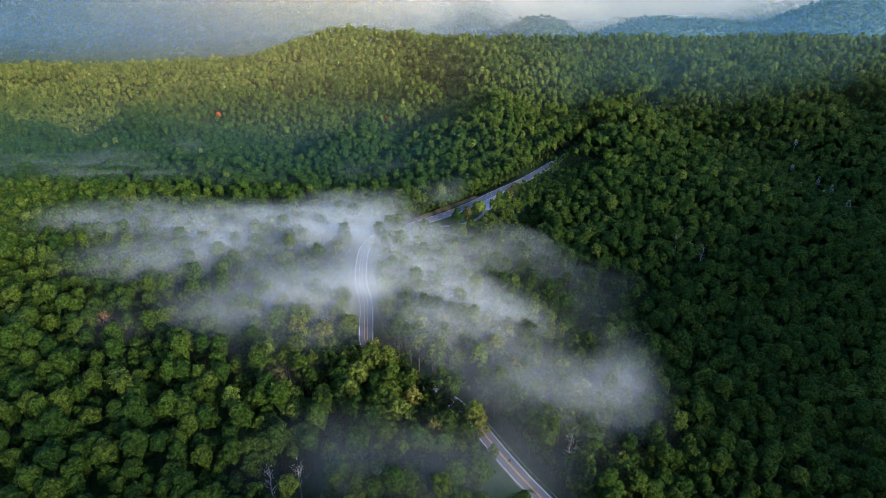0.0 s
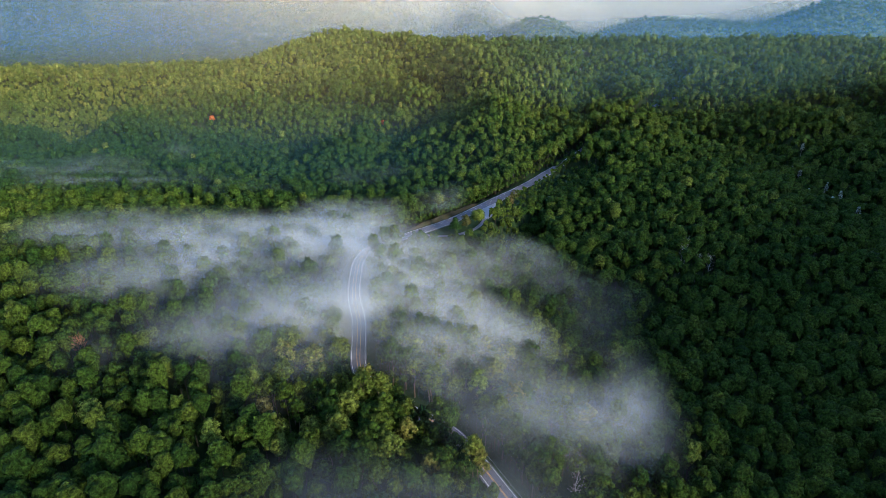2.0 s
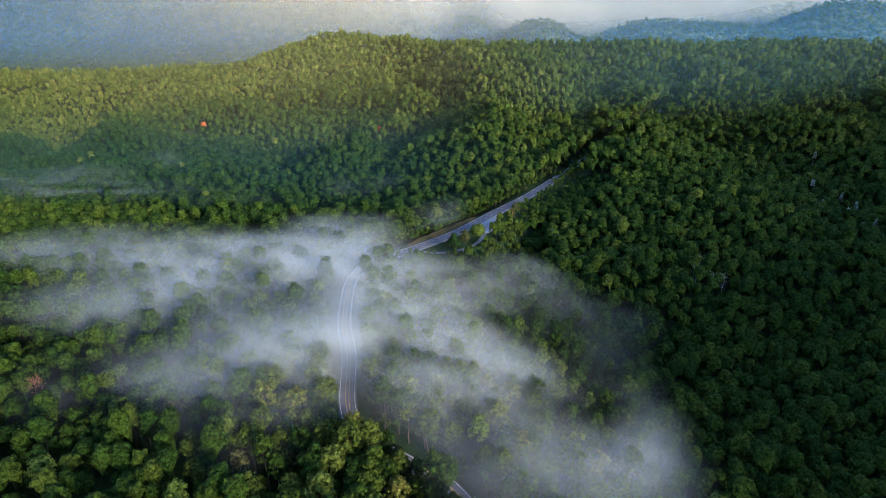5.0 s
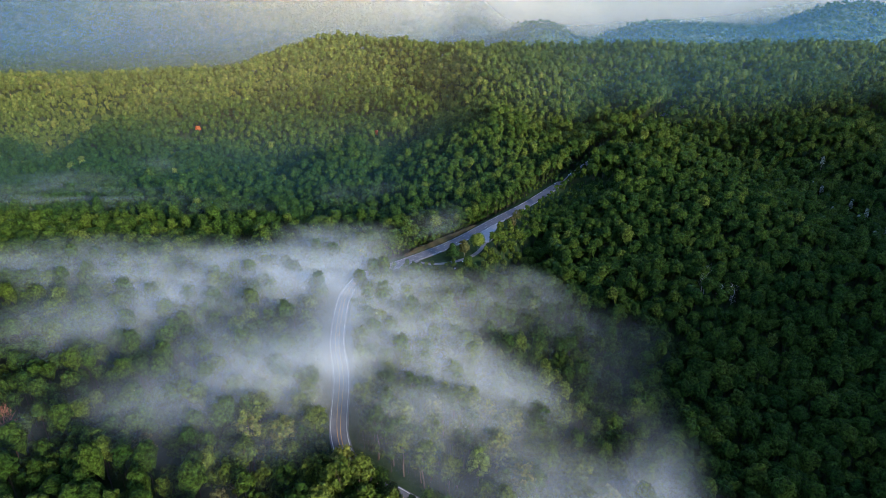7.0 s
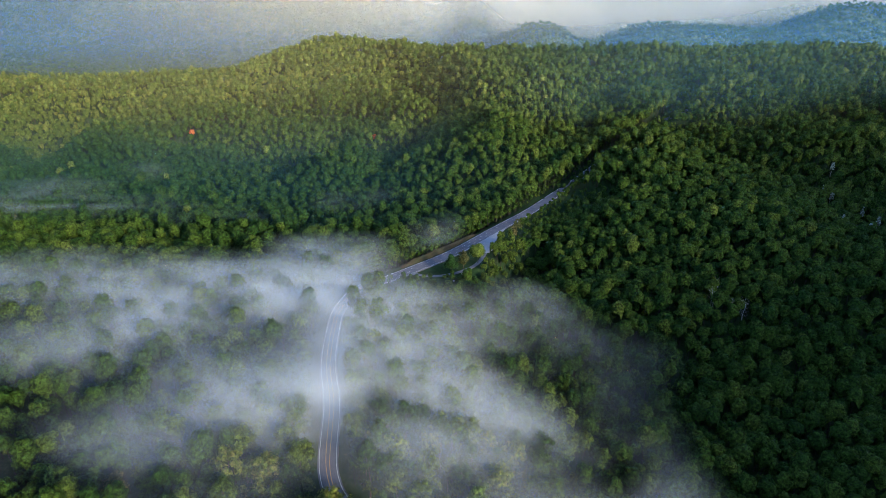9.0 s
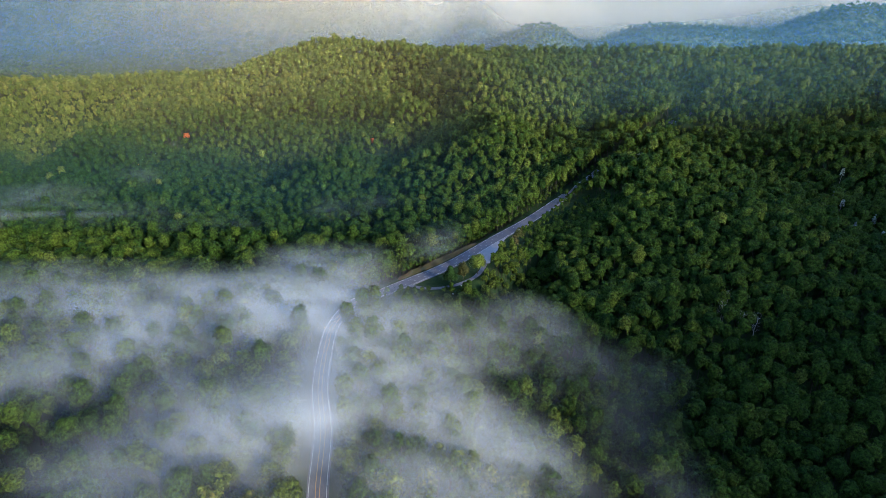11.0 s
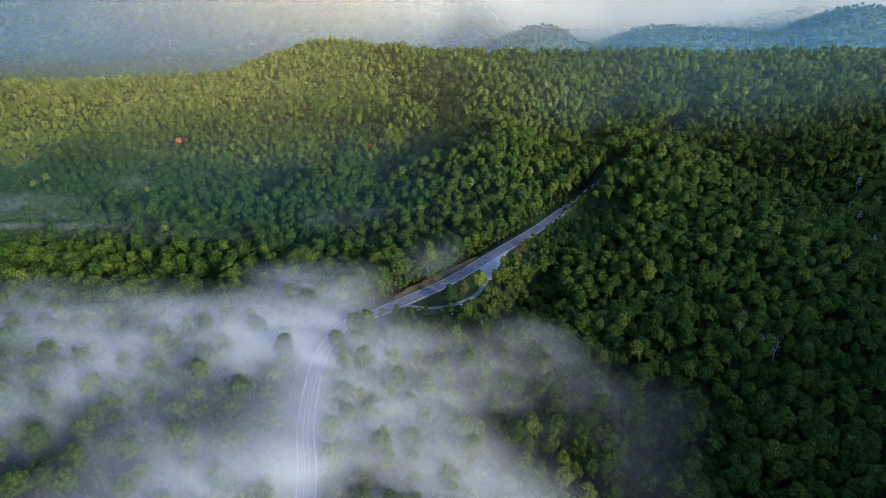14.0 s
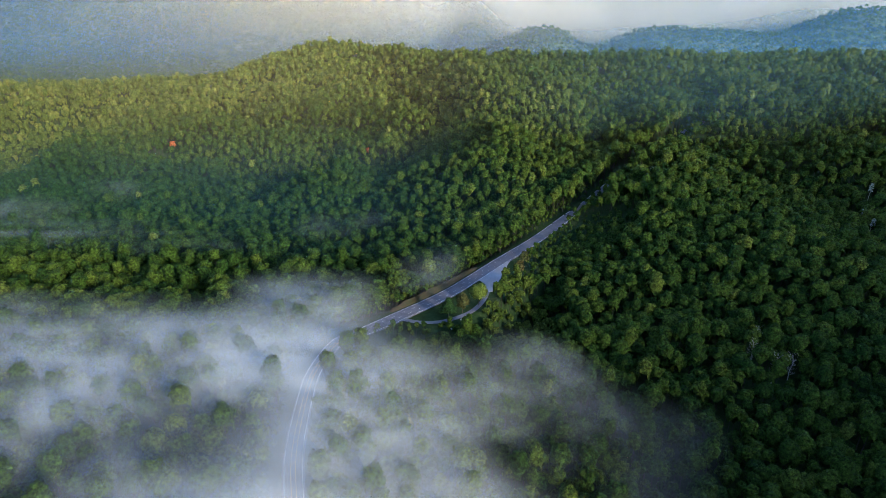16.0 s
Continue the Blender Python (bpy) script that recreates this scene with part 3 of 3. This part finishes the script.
yx, yy = np.meshgrid(np.arange(20, 100, 4.4), np.arange(465, 575, 4.2))
yx, yy = (yx + rng.uniform(-1.6, 1.6, yx.shape)).ravel(), (yy + rng.uniform(-1.6, 1.6, yy.shape)).ravel()
ok = (np.hypot((yx - 66) / 28, (yy - 518) / 48) < 1) & ~by_clear(yx, yy)
for sx, sy, what, _ in SPECIAL:
    if what in ("pine", "narrow", "lay_by"):
        ok &= np.hypot(yx - sx, yy - sy) > 5.5
young_from = len(px)
px, py, rd = np.append(px, yx[ok]), np.append(py, yy[ok]), np.append(rd, road_near(yx[ok], yy[ok])[0])
pz = land(px, py)
scale = rng.uniform(0.74, 1.28, len(px)) * (1 - 0.25 * (rng.random(len(px)) < 0.25))
# on the lower side of the road the trees reach no higher than the road allows
_, rz = road_near(px, py)
low = (rd > 0) & (rd < 70) & (py > 440) & (py < 700)
scale = np.where(low, np.minimum(scale, np.maximum(0.42, (rz + 0.5 + 0.24 * (rd - 10) - pz) / 25.0)), scale)
scale = np.where((py > 700) & (py < 1010) & (rd < -6) & (rd > -20), np.maximum(scale, 1.0) * 1.15, scale)
young = np.arange(len(px)) >= young_from
scale = np.where((py > 690) & (py < 960) & (rd > 0) & (rd < 22), np.minimum(scale, 0.95) * 0.62, scale)
scale[bush_from:] = rng.uniform(0.22, 0.44, len(px) - bush_from)
near_road = (np.arange(len(px)) >= bush_from) & (py < 330)
scale = np.where(near_road | ((py > 522) & (py < 592) & (rd < 0) & (np.arange(len(px)) >= bush_from)), scale * 1.6, scale)
scale[crest_to - 4 * len(row):crest_to] = rng.uniform(0.5, 0.76, 4 * len(row))
scale[young_from:] = rng.uniform(0.42, 0.74, len(px) - young_from)
patch = layered(px, py, 150, 33, 3)
# tint rises towards the crest: the ridge's warm sunlight, put into the leaf colour
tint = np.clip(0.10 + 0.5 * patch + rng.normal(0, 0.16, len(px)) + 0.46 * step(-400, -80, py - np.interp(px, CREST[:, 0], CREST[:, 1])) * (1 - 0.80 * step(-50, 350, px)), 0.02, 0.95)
# low ground on the left: valley shade put into the leaves as a darker tint
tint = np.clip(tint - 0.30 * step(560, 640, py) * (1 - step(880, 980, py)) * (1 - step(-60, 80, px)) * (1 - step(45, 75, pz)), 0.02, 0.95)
tint = np.where(rng.random(len(px)) < 0.006, rng.uniform(0.72, 0.86, len(px)), tint)
tint = np.where(young, rng.uniform(0.45, 0.85, len(px)), tint)
near_rank = np.argsort(np.hypot((px + 5) / 100, (py - 255) / 75))
hero = np.zeros(len(px), bool)
near_rank = near_rank[near_rank < bush_from]
hero[near_rank[:296]] = True


def woods(name, chosen, shapes, label):
    """Many trees as one mesh, each a turned and scaled copy of one of a few crowns."""
    idx = np.flatnonzero(chosen)
    kind = rng.integers(0, len(shapes), len(idx))
    verts, faces, tints, slots, base = [], [], [], [], 0
    for k, (body, f, slot) in enumerate(shapes):
        who = idx[kind == k]
        ang = rng.uniform(0, 2 * np.pi, len(who))
        sc = scale[who]
        tall = sc * rng.uniform(0.74, 1.24, len(who))
        c, s = np.cos(ang), np.sin(ang)
        out = np.empty((len(who), len(body), 3))
        out[:, :, 0] = (body[None, :, 0] * c[:, None] - body[None, :, 1] * s[:, None]) * sc[:, None] + px[who][:, None]
        out[:, :, 1] = (body[None, :, 0] * s[:, None] + body[None, :, 1] * c[:, None]) * sc[:, None] + py[who][:, None]
        out[:, :, 2] = body[None, :, 2] * tall[:, None] + pz[who][:, None]
        verts.append(out.reshape(-1, 3))
        faces.append((f[None] + (base + np.arange(len(who)) * len(body))[:, None, None]).reshape(-1, 3))
        base += len(who) * len(body)
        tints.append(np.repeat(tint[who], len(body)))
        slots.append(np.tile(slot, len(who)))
    me = mesh_of(name, np.concatenate(verts), np.concatenate(faces), [LEAF, SHADED_BARK], True, np.concatenate(slots))
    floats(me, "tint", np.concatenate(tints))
    return tagged(new(name, me), label, "woods", kind="stuff")


def lumpy_shapes(n, lumps, sprays, spray, low, reach=(3.9, 5.3), tall=(6.0, 8.0)):
    """Broadleaf crowns for the closed canopy: a dark core under many rounded bunches of leaves, with loose sprays; and a pole for the trunk."""
    made = []
    cap = BALL_FACES[BALL[BALL_FACES].mean(1)[:, 2] > low]
    for k in range(n):
        r, h = rng.uniform(*reach), rng.uniform(*tall)
        mid = np.array((0, 0, 23.5 - h))
        body = BALL * rng.uniform(0.82, 0.96, (12, 1)) * np.array((r, r, h))
        body[BALL[:, 2] < -0.1] *= np.array((0.95, 0.95, 1.5))
        verts = [mid + body]
        faces, seats = [BALL_FACES], []
        lean = rng.normal(0, 0.13, 2)
        for i in range(lumps):
            a = 2.4 * i + rng.uniform(-0.35, 0.35)
            up = -0.12 + 1.06 * (i + 0.5) / lumps + rng.uniform(-0.06, 0.06)
            w = math.sqrt(max(0.02, 1 - min(0.98, up * abs(up)))) * rng.uniform(0.7, 0.98)
            away = np.array((math.cos(a) * w + lean[0], math.sin(a) * w + lean[1], up * rng.uniform(0.72, 1.0)))
            size = r * rng.uniform(0.34, 0.50) * (13.0 / lumps) ** 0.3
            seat = mid + away * np.array((r, r, h)) * 0.74
            g = rng.uniform(0, 6.28)
            spin = np.array([(math.cos(g), -math.sin(g), 0), (math.sin(g), math.cos(g), 0), (0, 0, 1)])
            faces.append(cap + 12 * len(verts))
            verts.append(seat + (BALL * rng.uniform(0.80, 1.16, (12, 1))) @ spin.T * size * np.array((1, 1, 0.86)))
            seats.append((seat, size, away))
        v, f = np.concatenate(verts), np.concatenate(faces)
        if sprays:
            v2, f2 = leafy(rng, seats, sprays, spray)
            f = np.concatenate([f, f2 + len(v)])
            v = np.concatenate([v, v2])
        ring = np.array([(0.35 * math.cos(2.1 * i), 0.35 * math.sin(2.1 * i), -1.0) for i in range(3)] + [(0, 0, 18.0)])
        pole = np.array([(0, 1, 3), (1, 2, 3), (2, 0, 3)]) + len(v)
        made.append((np.concatenate([v, ring]), np.concatenate([f, pole]), np.concatenate([np.zeros(len(f), int), np.ones(3, int)])))
    return made


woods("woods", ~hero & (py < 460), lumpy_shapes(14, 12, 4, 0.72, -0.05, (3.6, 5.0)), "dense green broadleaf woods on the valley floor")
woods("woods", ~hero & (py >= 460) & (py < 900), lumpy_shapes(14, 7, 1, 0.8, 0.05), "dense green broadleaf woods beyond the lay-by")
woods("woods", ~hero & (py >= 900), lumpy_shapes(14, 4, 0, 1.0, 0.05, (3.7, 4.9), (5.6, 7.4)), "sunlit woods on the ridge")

KINDS = [tree(rng, LEAF_TREE, BARK, "broadleaf forest tree with a rounded green crown", radii=(rx, rx, rz), top=tp)
         for rx, rz, tp in ((4.9, 6.4, 0.1), (4.5, 7.0, 0.2), (5.4, 6.0, 0.1), (4.3, 6.8, 0.35), (5.2, 7.0, 0.15), (4.7, 5.8, 0.0))]
used = set()
for i in np.flatnonzero(hero):
    k = int(rng.integers(0, len(KINDS)))
    m = pose(px[i], py[i], pz[i], 0, 0, rng.uniform(0, 360)) @ Matrix.Diagonal((scale[i], scale[i], scale[i] * rng.uniform(0.9, 1.1), 1))
    if k not in used:
        used.add(k)
        KINDS[k].matrix_basis = m
    else:
        made = copy_thing(KINDS[k], Matrix())
        made.matrix_basis = m
for ob in [o for o in scene.objects if o.name.startswith("tree") and o.parent is None]:
    ob["group"] = "forest trees"

# the far slopes and hills: small closed crowns
px, py = loose_grid(15.0, 2050, 4500, 3300)
cut = np.interp(px * 1250 / py, CREST[:, 0], CREST[:, 2])
keep = (np.abs(px) < 0.72 * py + 60) & (land(px, py) > 242 - (252 - cut) / 1090 * (py - 140)) & (land(px, py) < 285 + 0.004 * py)
px, py = px[keep], py[keep]
pz = land(px, py) - 11.0
scale = rng.uniform(0.9, 1.4, len(px))
tint = np.clip(0.05 + 0.5 * layered(px, py, 200, 37, 3) + rng.normal(0, 0.13, len(px)), 0.02, 0.7)
far_shapes = []
for k in range(8):
    f = BALL_FACES[BALL[BALL_FACES].mean(1)[:, 2] > 0.1]
    v = BALL * rng.uniform(0.8, 1.15, (12, 1)) * np.array((5.0, 5.0, 7.0)) + np.array((0, 0, 14.0))
    far_shapes.append((v, f, np.zeros(len(f), int)))
woods("far_woods", px > -1e9, far_shapes, "hazy woods on the far mountain slopes")



def bare_tree(rng, wood, label, height, twigs=26):
    """A dead tree: tapered trunk, bare limbs and fine twigs."""
    root = tagged(new("dead_tree"), label, "dead tree")
    part("trunk", trunk_mesh(rng, height, 0.36, 16, 4.6, 0.35), wood, root)
    bm = bmesh.new()
    for i in range(twigs):
        k, a = rng.uniform(0.45, 1.0), rng.uniform(0, 6.28)
        o = rng.uniform(1.0, 4.2) * (1.3 - 0.8 * k)
        p = Vector((math.cos(a) * o, math.sin(a) * o, height * k + o * 0.4))
        limb(bm, p, p + Vector((math.cos(a) * 0.9 + rng.normal() * 0.5, math.sin(a) * 0.9 + rng.normal() * 0.5, rng.uniform(0.5, 1.6))), 0.07, 0.02, 3)
    tagged(part("twigs", bm, wood, root), kind="stuff")
    return root


for sx, sy, what, tall in SPECIAL:
    if what == "dead":
        ob = bare_tree(rng, SNAG, "bleached dead tree with bare pale limbs", tall)
        ob["group"] = "dead trees"
    elif what == "dead_red":
        ob = bare_tree(rng, REDWOOD, "dead tree with rusty red-brown twigs", tall, 260)
    elif what == "pale":
        ob = tree(rng, LEAF_PALE, SNAG, "narrow tree with pale grey withered leaves", tall, (2.5, 2.5, 7.5), 18, 26, 0.5, 0.5, name="withered_tree")
        ob["group"] = "withered trees"
    elif what == "orange":
        ob = tree(rng, LEAF_ORANGE, BARK, "small tree in orange-red autumn leaf", tall, (4.6, 4.6, 5.4), name="autumn_tree")
    elif what == "pine":
        ob = tree(rng, LEAF_PINE, BARK, "dark pointed evergreen beside the lay-by drive", tall, (5.2, 5.2, 7.8), 36, 46, 0.5, 0.6, "evergreen", "evergreen_tree")
    elif what == "brown":
        ob = tree(rng, LEAF_BROWN, BARK, "tree with dry brown leaves", tall, (3.6, 3.6, 6.5), name="tree_with_dry_leaves")
    elif what == "narrow":
        ob = tree(rng, LEAF_OLIVE, BARK, "olive-brown oval tree beside the lay-by drive", tall, (4.4, 4.4, 7.2), 30, 46, 0.45, name="oval_tree")
    elif what == "lay_by":
        ob = tree(rng, LEAF_YELLOW, BARK, "yellow-green broadleaf tree beside the lay-by drive", tall, (6.2, 6.2, 7.8), 36, 46, 0.45, name="lay_by_tree")
    elif what == "brown_green":
        ob = tree(rng, LEAF_OLIVE, BARK, "olive-brown broadleaf tree with a narrow crown", tall, (3.8, 3.8, tall * 0.36), name="broadleaf_tree")
    else:
        ob = tree(rng, LEAF_YELLOW, BARK, "bright yellow-green broadleaf tree", tall, (4.8, 4.8, tall * 0.3), name="yellow_green_tree")
    ob.matrix_basis = pose(sx, sy, float(land(sx, sy)), 0, 0, rng.uniform(0, 360))

def box(bm, x, y, z, sx, sy, sz, turn=0.0):
    m = pose(x, y, z, turn) @ Matrix.Diagonal((sx, sy, sz, 1))
    bmesh.ops.create_cube(bm, size=1.0, matrix=m)


def picnic_table(label):
    root = tagged(new("picnic_table"), label, "picnic table", "tables at the lay-by")
    for k in range(5):
        bm = bmesh.new()
        box(bm, 0, -0.32 + 0.16 * k, 0.76, 2.0, 0.145, 0.05)
        part("table_plank", bm, WHITE, root)
    for sd in (-1, 1):
        bm = bmesh.new()
        box(bm, 0, sd * 0.72, 0.45, 2.0, 0.28, 0.05)
        part("bench", bm, WHITE, root)
        for end in (-0.7, 0.7):
            bm = bmesh.new()
            limb(bm, (end, sd * 0.7, -0.05), (end, sd * 0.22, 0.74), 0.05, 0.05, 4)
            part("leg", bm, WHITE, root)
    for end in (-0.7, 0.7):
        bm = bmesh.new()
        box(bm, end, 0, 0.40, 0.08, 1.6, 0.08)
        part("cross_beam", bm, WHITE, root)
    return root


first = picnic_table("weathered white picnic table on the lay-by grass")
for k, (tx, ty, turn) in enumerate(((22.0, 507.0, 20), (27.0, 511.0, 60), (15.4, 496.2, 10))):
    m = pose(tx, ty, float(land(tx, ty)), 0, 0, turn)
    if k == 0:
        first.matrix_basis = m
    else:
        copy_thing(first, m)


def guard_rail(s0, s1, side):
    """A steel beam on posts along the road's edge."""
    root = tagged(new("guard_rail"), "galvanised steel guard rail along the road edge", "guard rail")
    s = np.arange(s0, s1, 2.0)
    pts = []
    for a in s:
        p, q = at_along(a), at_along(a + 1)
        d = (q - p)[:2] / np.linalg.norm((q - p)[:2])
        o = side * (float(np.interp(a, along, half)) + 1.7)
        pts.append((*(p[:2] + np.array([d[1], -d[0]]) * o), p[2]))
    bm = bmesh.new()
    rows = [[bm.verts.new((x, y, z + h)) for x, y, z in pts] for h in (0.42, 0.52, 0.60, 0.70)]
    for r0, r1 in zip(rows, rows[1:]):
        for i in range(len(pts) - 1):
            bm.faces.new((r0[i], r0[i + 1], r1[i + 1], r1[i]))
    bmesh.ops.solidify(bm, geom=bm.faces[:], thickness=0.05)
    part("beam", bm, STEEL, root)
    for x, y, z in pts[::2]:
        bm = bmesh.new()
        box(bm, x, y, z + 0.2, 0.12, 0.12, 1.0)
        part("post", bm, STEEL, root)
    return root


guard_rail(45, 150, 1)

# ---- mist ----
BANKS = [
    # x, y, half length, half width, turn, strength
    (-120, 408, 120, 54, -3, 1.0), (-81, 478, 46, 62, 25, 0.66), (-275, 436, 52, 36, 0, 0.40), (-165, 356, 84, 36, 4, 0.62), (-200, 425, 70, 36, -6, 0.42),
    (0, 320, 54, 38, -5, 0.60), (-70, 292, 44, 28, 10, 0.82), (30, 300, 32, 32, 0, 0.46), (-50, 330, 34, 46, 0, 0.66), (-34, 374, 66, 36, 0, 0.78),
    (20, 393, 56, 30, -12, 0.40), (72, 418, 42, 24, -20, 0.30), (-112, 276, 54, 28, 8, 0.34), (-79, 250, 44, 18, 0, 0.18), (-1, 270, 40, 20, 0, 0.32), (-110, 318, 50, 26, 0, 0.34),
    (121, 400, 36, 34, 0, 0.07), (106, 278, 24, 28, 20, 0.14), (100, 335, 34, 42, 10, 0.06), (72, 236, 40, 34, 0, 0.48), (0, 178, 70, 20, 0, 0.20), (46, 222, 36, 22, 0, 0.34), (104, 250, 28, 36, 10, 0.36), (30, 248, 40, 24, 0, 0.40),
    (-449, 699, 100, 24, 4, 0.50), (-340, 640, 110, 14, 6, 0.36), (-430, 640, 110, 14, -3, 0.34), (-350, 771, 26, 26, 0, 0.16), (-230, 620, 90, 11, 4, 0.16),
    (-76, 678, 52, 16, 6, 0.22), (-4, 548, 30, 24, 40, 0.28),
]


def mist_at(x, y, seed):
    wx, wy = x + (layered(x, y, 60, 70) - 0.5) * 56, y + (layered(x, y, 60, 80) - 0.5) * 50
    d = np.zeros(np.shape(x))
    for a, b, rx, ry, turn, k in BANKS:
        c, s = math.cos(radians(turn)), math.sin(radians(turn))
        u, v = ((wx - a) * c + (wy - b) * s) / rx, (-(wx - a) * s + (wy - b) * c) / ry
        d = 1 - (1 - d) * (1 - k * (1 - step(0.1, 1.3, np.hypot(u, v))))
    over_road = np.exp(-(road_near(x, y)[0] / 15) ** 2)
    return d * (0.45 + 1.1 * layered(x * 0.8 + 0.5 * y, y * 1.5, 30, seed + 200, 3)) * (0.20 + 1.4 * layered(x * 0.7, y * 1.5, 60, seed, 5)) * (1 + 0.15 * over_road)


mx, my = np.meshgrid(spaced(-760, 260, 7), spaced(130, 980, 7))
crown_z = land(mx, my) + CANOPY_TOP
smooth_z = crown_z.copy()
for _ in range(12):
    p = np.pad(smooth_z, 1, mode="edge")
    smooth_z = (p[:-2, 1:-1] + p[2:, 1:-1] + p[1:-1, :-2] + p[1:-1, 2:] + p[1:-1, 1:-1] * 2) / 6
mist = tagged(new("mist"), "white morning mist lying over the treetops", "mist", kind="stuff")
for k, lift in enumerate((-8, -3, 1, 4, 7, 10, 13, 16)):
    d = mist_at(mx, my, 40 + 7 * k) * (1.0, 1.0, 1.0, 1.0, 0.9, 0.8, 0.65, 0.5)[k]
    z = smooth_z + lift + (layered(mx, my, 70, 90 + k) - 0.5) * 9
    n1, n2 = mx.shape[1], mx.shape[0]
    q = (np.arange(n2 - 1)[:, None] * n1 + np.arange(n1 - 1)[None, :]).ravel()
    q = np.stack([q, q + 1, q + 1 + n1, q + n1], 1)
    q = q[d.ravel()[q].max(1) > 0.01]
    ids, back = np.unique(q, return_inverse=True)
    me = mesh_of("layer", np.stack([mx.ravel(), my.ravel(), z.ravel()], 1)[ids], back.reshape(-1, 4), [FOG], True)
    floats(me, "mist_amount", d.ravel()[ids])
    ob = new("layer", me)
    ob.parent = mist


# the bank has depth: upright slices through it, thinning towards its top
lift_at = spaced(-8, 20, 4)
for k, y_at in enumerate(np.arange(262, 560, 13.0)):
    sx = spaced(-330, 140, 7)
    col = np.round((y_at - 130) / 7.0).astype(int)
    base = np.interp(sx, mx[0], smooth_z[col])
    hx, hl = np.meshgrid(sx, lift_at)
    yy_ = y_at + (layered(hx, hx * 0 + y_at, 40, 140 + k) - 0.5) * 10
    amount = mist_at(hx, yy_, 40 + k) * step(-8, -2, hl) * (1 - step(3, 19, hl + 8 * (layered(hx, hl * 3, 30, 160 + k) - 0.5)))
    n1, n2 = hx.shape[1], hx.shape[0]
    q = (np.arange(n2 - 1)[:, None] * n1 + np.arange(n1 - 1)[None, :]).ravel()
    q = np.stack([q, q + 1, q + 1 + n1, q + n1], 1)
    q = q[amount.ravel()[q].max(1) > 0.01]
    if not len(q):
        continue
    ids, back = np.unique(q, return_inverse=True)
    me = mesh_of("slice", np.stack([hx.ravel(), yy_.ravel(), (base[None, :] + hl).ravel()], 1)[ids], back.reshape(-1, 4), [FOG], True)
    floats(me, "mist_amount", 0.75 * amount.ravel()[ids])
    ob = new("slice", me)
    ob.parent = mist


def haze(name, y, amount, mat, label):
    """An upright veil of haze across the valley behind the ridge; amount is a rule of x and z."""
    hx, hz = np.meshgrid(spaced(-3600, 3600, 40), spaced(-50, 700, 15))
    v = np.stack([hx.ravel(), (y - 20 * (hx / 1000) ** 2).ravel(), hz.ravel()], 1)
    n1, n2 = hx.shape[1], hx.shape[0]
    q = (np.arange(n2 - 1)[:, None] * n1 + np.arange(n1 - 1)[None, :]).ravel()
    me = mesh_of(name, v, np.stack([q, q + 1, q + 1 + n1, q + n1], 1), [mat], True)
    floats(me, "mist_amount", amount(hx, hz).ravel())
    return tagged(new(name, me), label, "haze", kind="stuff")


# denser low down: blue shade of the hills' bases, put into the veil
haze("haze", 1780, lambda x, z: 0.05 + 0.12 * step(-300, 500, x) * (1 - 0.6 * step(90, 230, z)), HAZE, "pale blue haze and base shade veil before the far mountains")
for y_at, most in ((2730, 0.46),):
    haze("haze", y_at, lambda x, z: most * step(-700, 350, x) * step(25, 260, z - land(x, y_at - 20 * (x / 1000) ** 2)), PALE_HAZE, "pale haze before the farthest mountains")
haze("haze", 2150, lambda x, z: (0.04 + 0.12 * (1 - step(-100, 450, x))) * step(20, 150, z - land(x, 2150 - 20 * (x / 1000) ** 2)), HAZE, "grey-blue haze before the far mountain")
# stands in for the sun's glow above the ridge, densest left of the middle
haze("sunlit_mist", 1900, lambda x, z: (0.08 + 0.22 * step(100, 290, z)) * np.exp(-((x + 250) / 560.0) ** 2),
     GLOW_MIST, "added veil tinted with a warm sun glow behind the ridge")


def ridge_haze(y, amount, mat, label, warm, low=False):
    """Thin haze standing in the valley, thinning out towards the trees; warm sheets thicken at the lit end of the
    ridge, as its glow.
    """
    hx, hz = np.meshgrid(spaced(-1400, 1400, 25), np.linspace(0, 1, 14))
    floor_z = land(hx, y + 0 * hx) + 12
    z = floor_z + hz * (330 - floor_z)
    v = np.stack([hx.ravel(), np.full(hx.size, y), z.ravel()], 1)
    n1, n2 = hx.shape[1], hx.shape[0]
    q = (np.arange(n2 - 1)[:, None] * n1 + np.arange(n1 - 1)[None, :]).ravel()
    me = mesh_of("ridge_haze", v, np.stack([q, q + 1, q + 1 + n1, q + n1], 1), [mat], True)
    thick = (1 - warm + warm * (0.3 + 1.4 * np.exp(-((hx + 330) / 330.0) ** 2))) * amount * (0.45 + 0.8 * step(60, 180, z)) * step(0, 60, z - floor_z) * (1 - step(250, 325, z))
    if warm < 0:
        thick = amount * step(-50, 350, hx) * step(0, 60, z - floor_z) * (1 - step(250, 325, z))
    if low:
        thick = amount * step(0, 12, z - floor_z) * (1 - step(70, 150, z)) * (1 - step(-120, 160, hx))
    floats(me, "mist_amount", thick.ravel())
    return tagged(new("ridge_haze", me), label, "haze", kind="stuff")


# besides haze, these sheets paint warm light over the ridge by their tint
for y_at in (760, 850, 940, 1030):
    ridge_haze(y_at, 0.008, RIDGE_HAZE, "thin haze before the wooded ridge, tinted with warm sunlight", 1.0)
# haze and the valley's cool shade, both put into blue sheets
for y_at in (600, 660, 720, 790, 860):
    ridge_haze(y_at, 0.008, VALLEY_HAZE, "thin blue sheets tinting the wooded valley with haze and shade", 0.0, True)
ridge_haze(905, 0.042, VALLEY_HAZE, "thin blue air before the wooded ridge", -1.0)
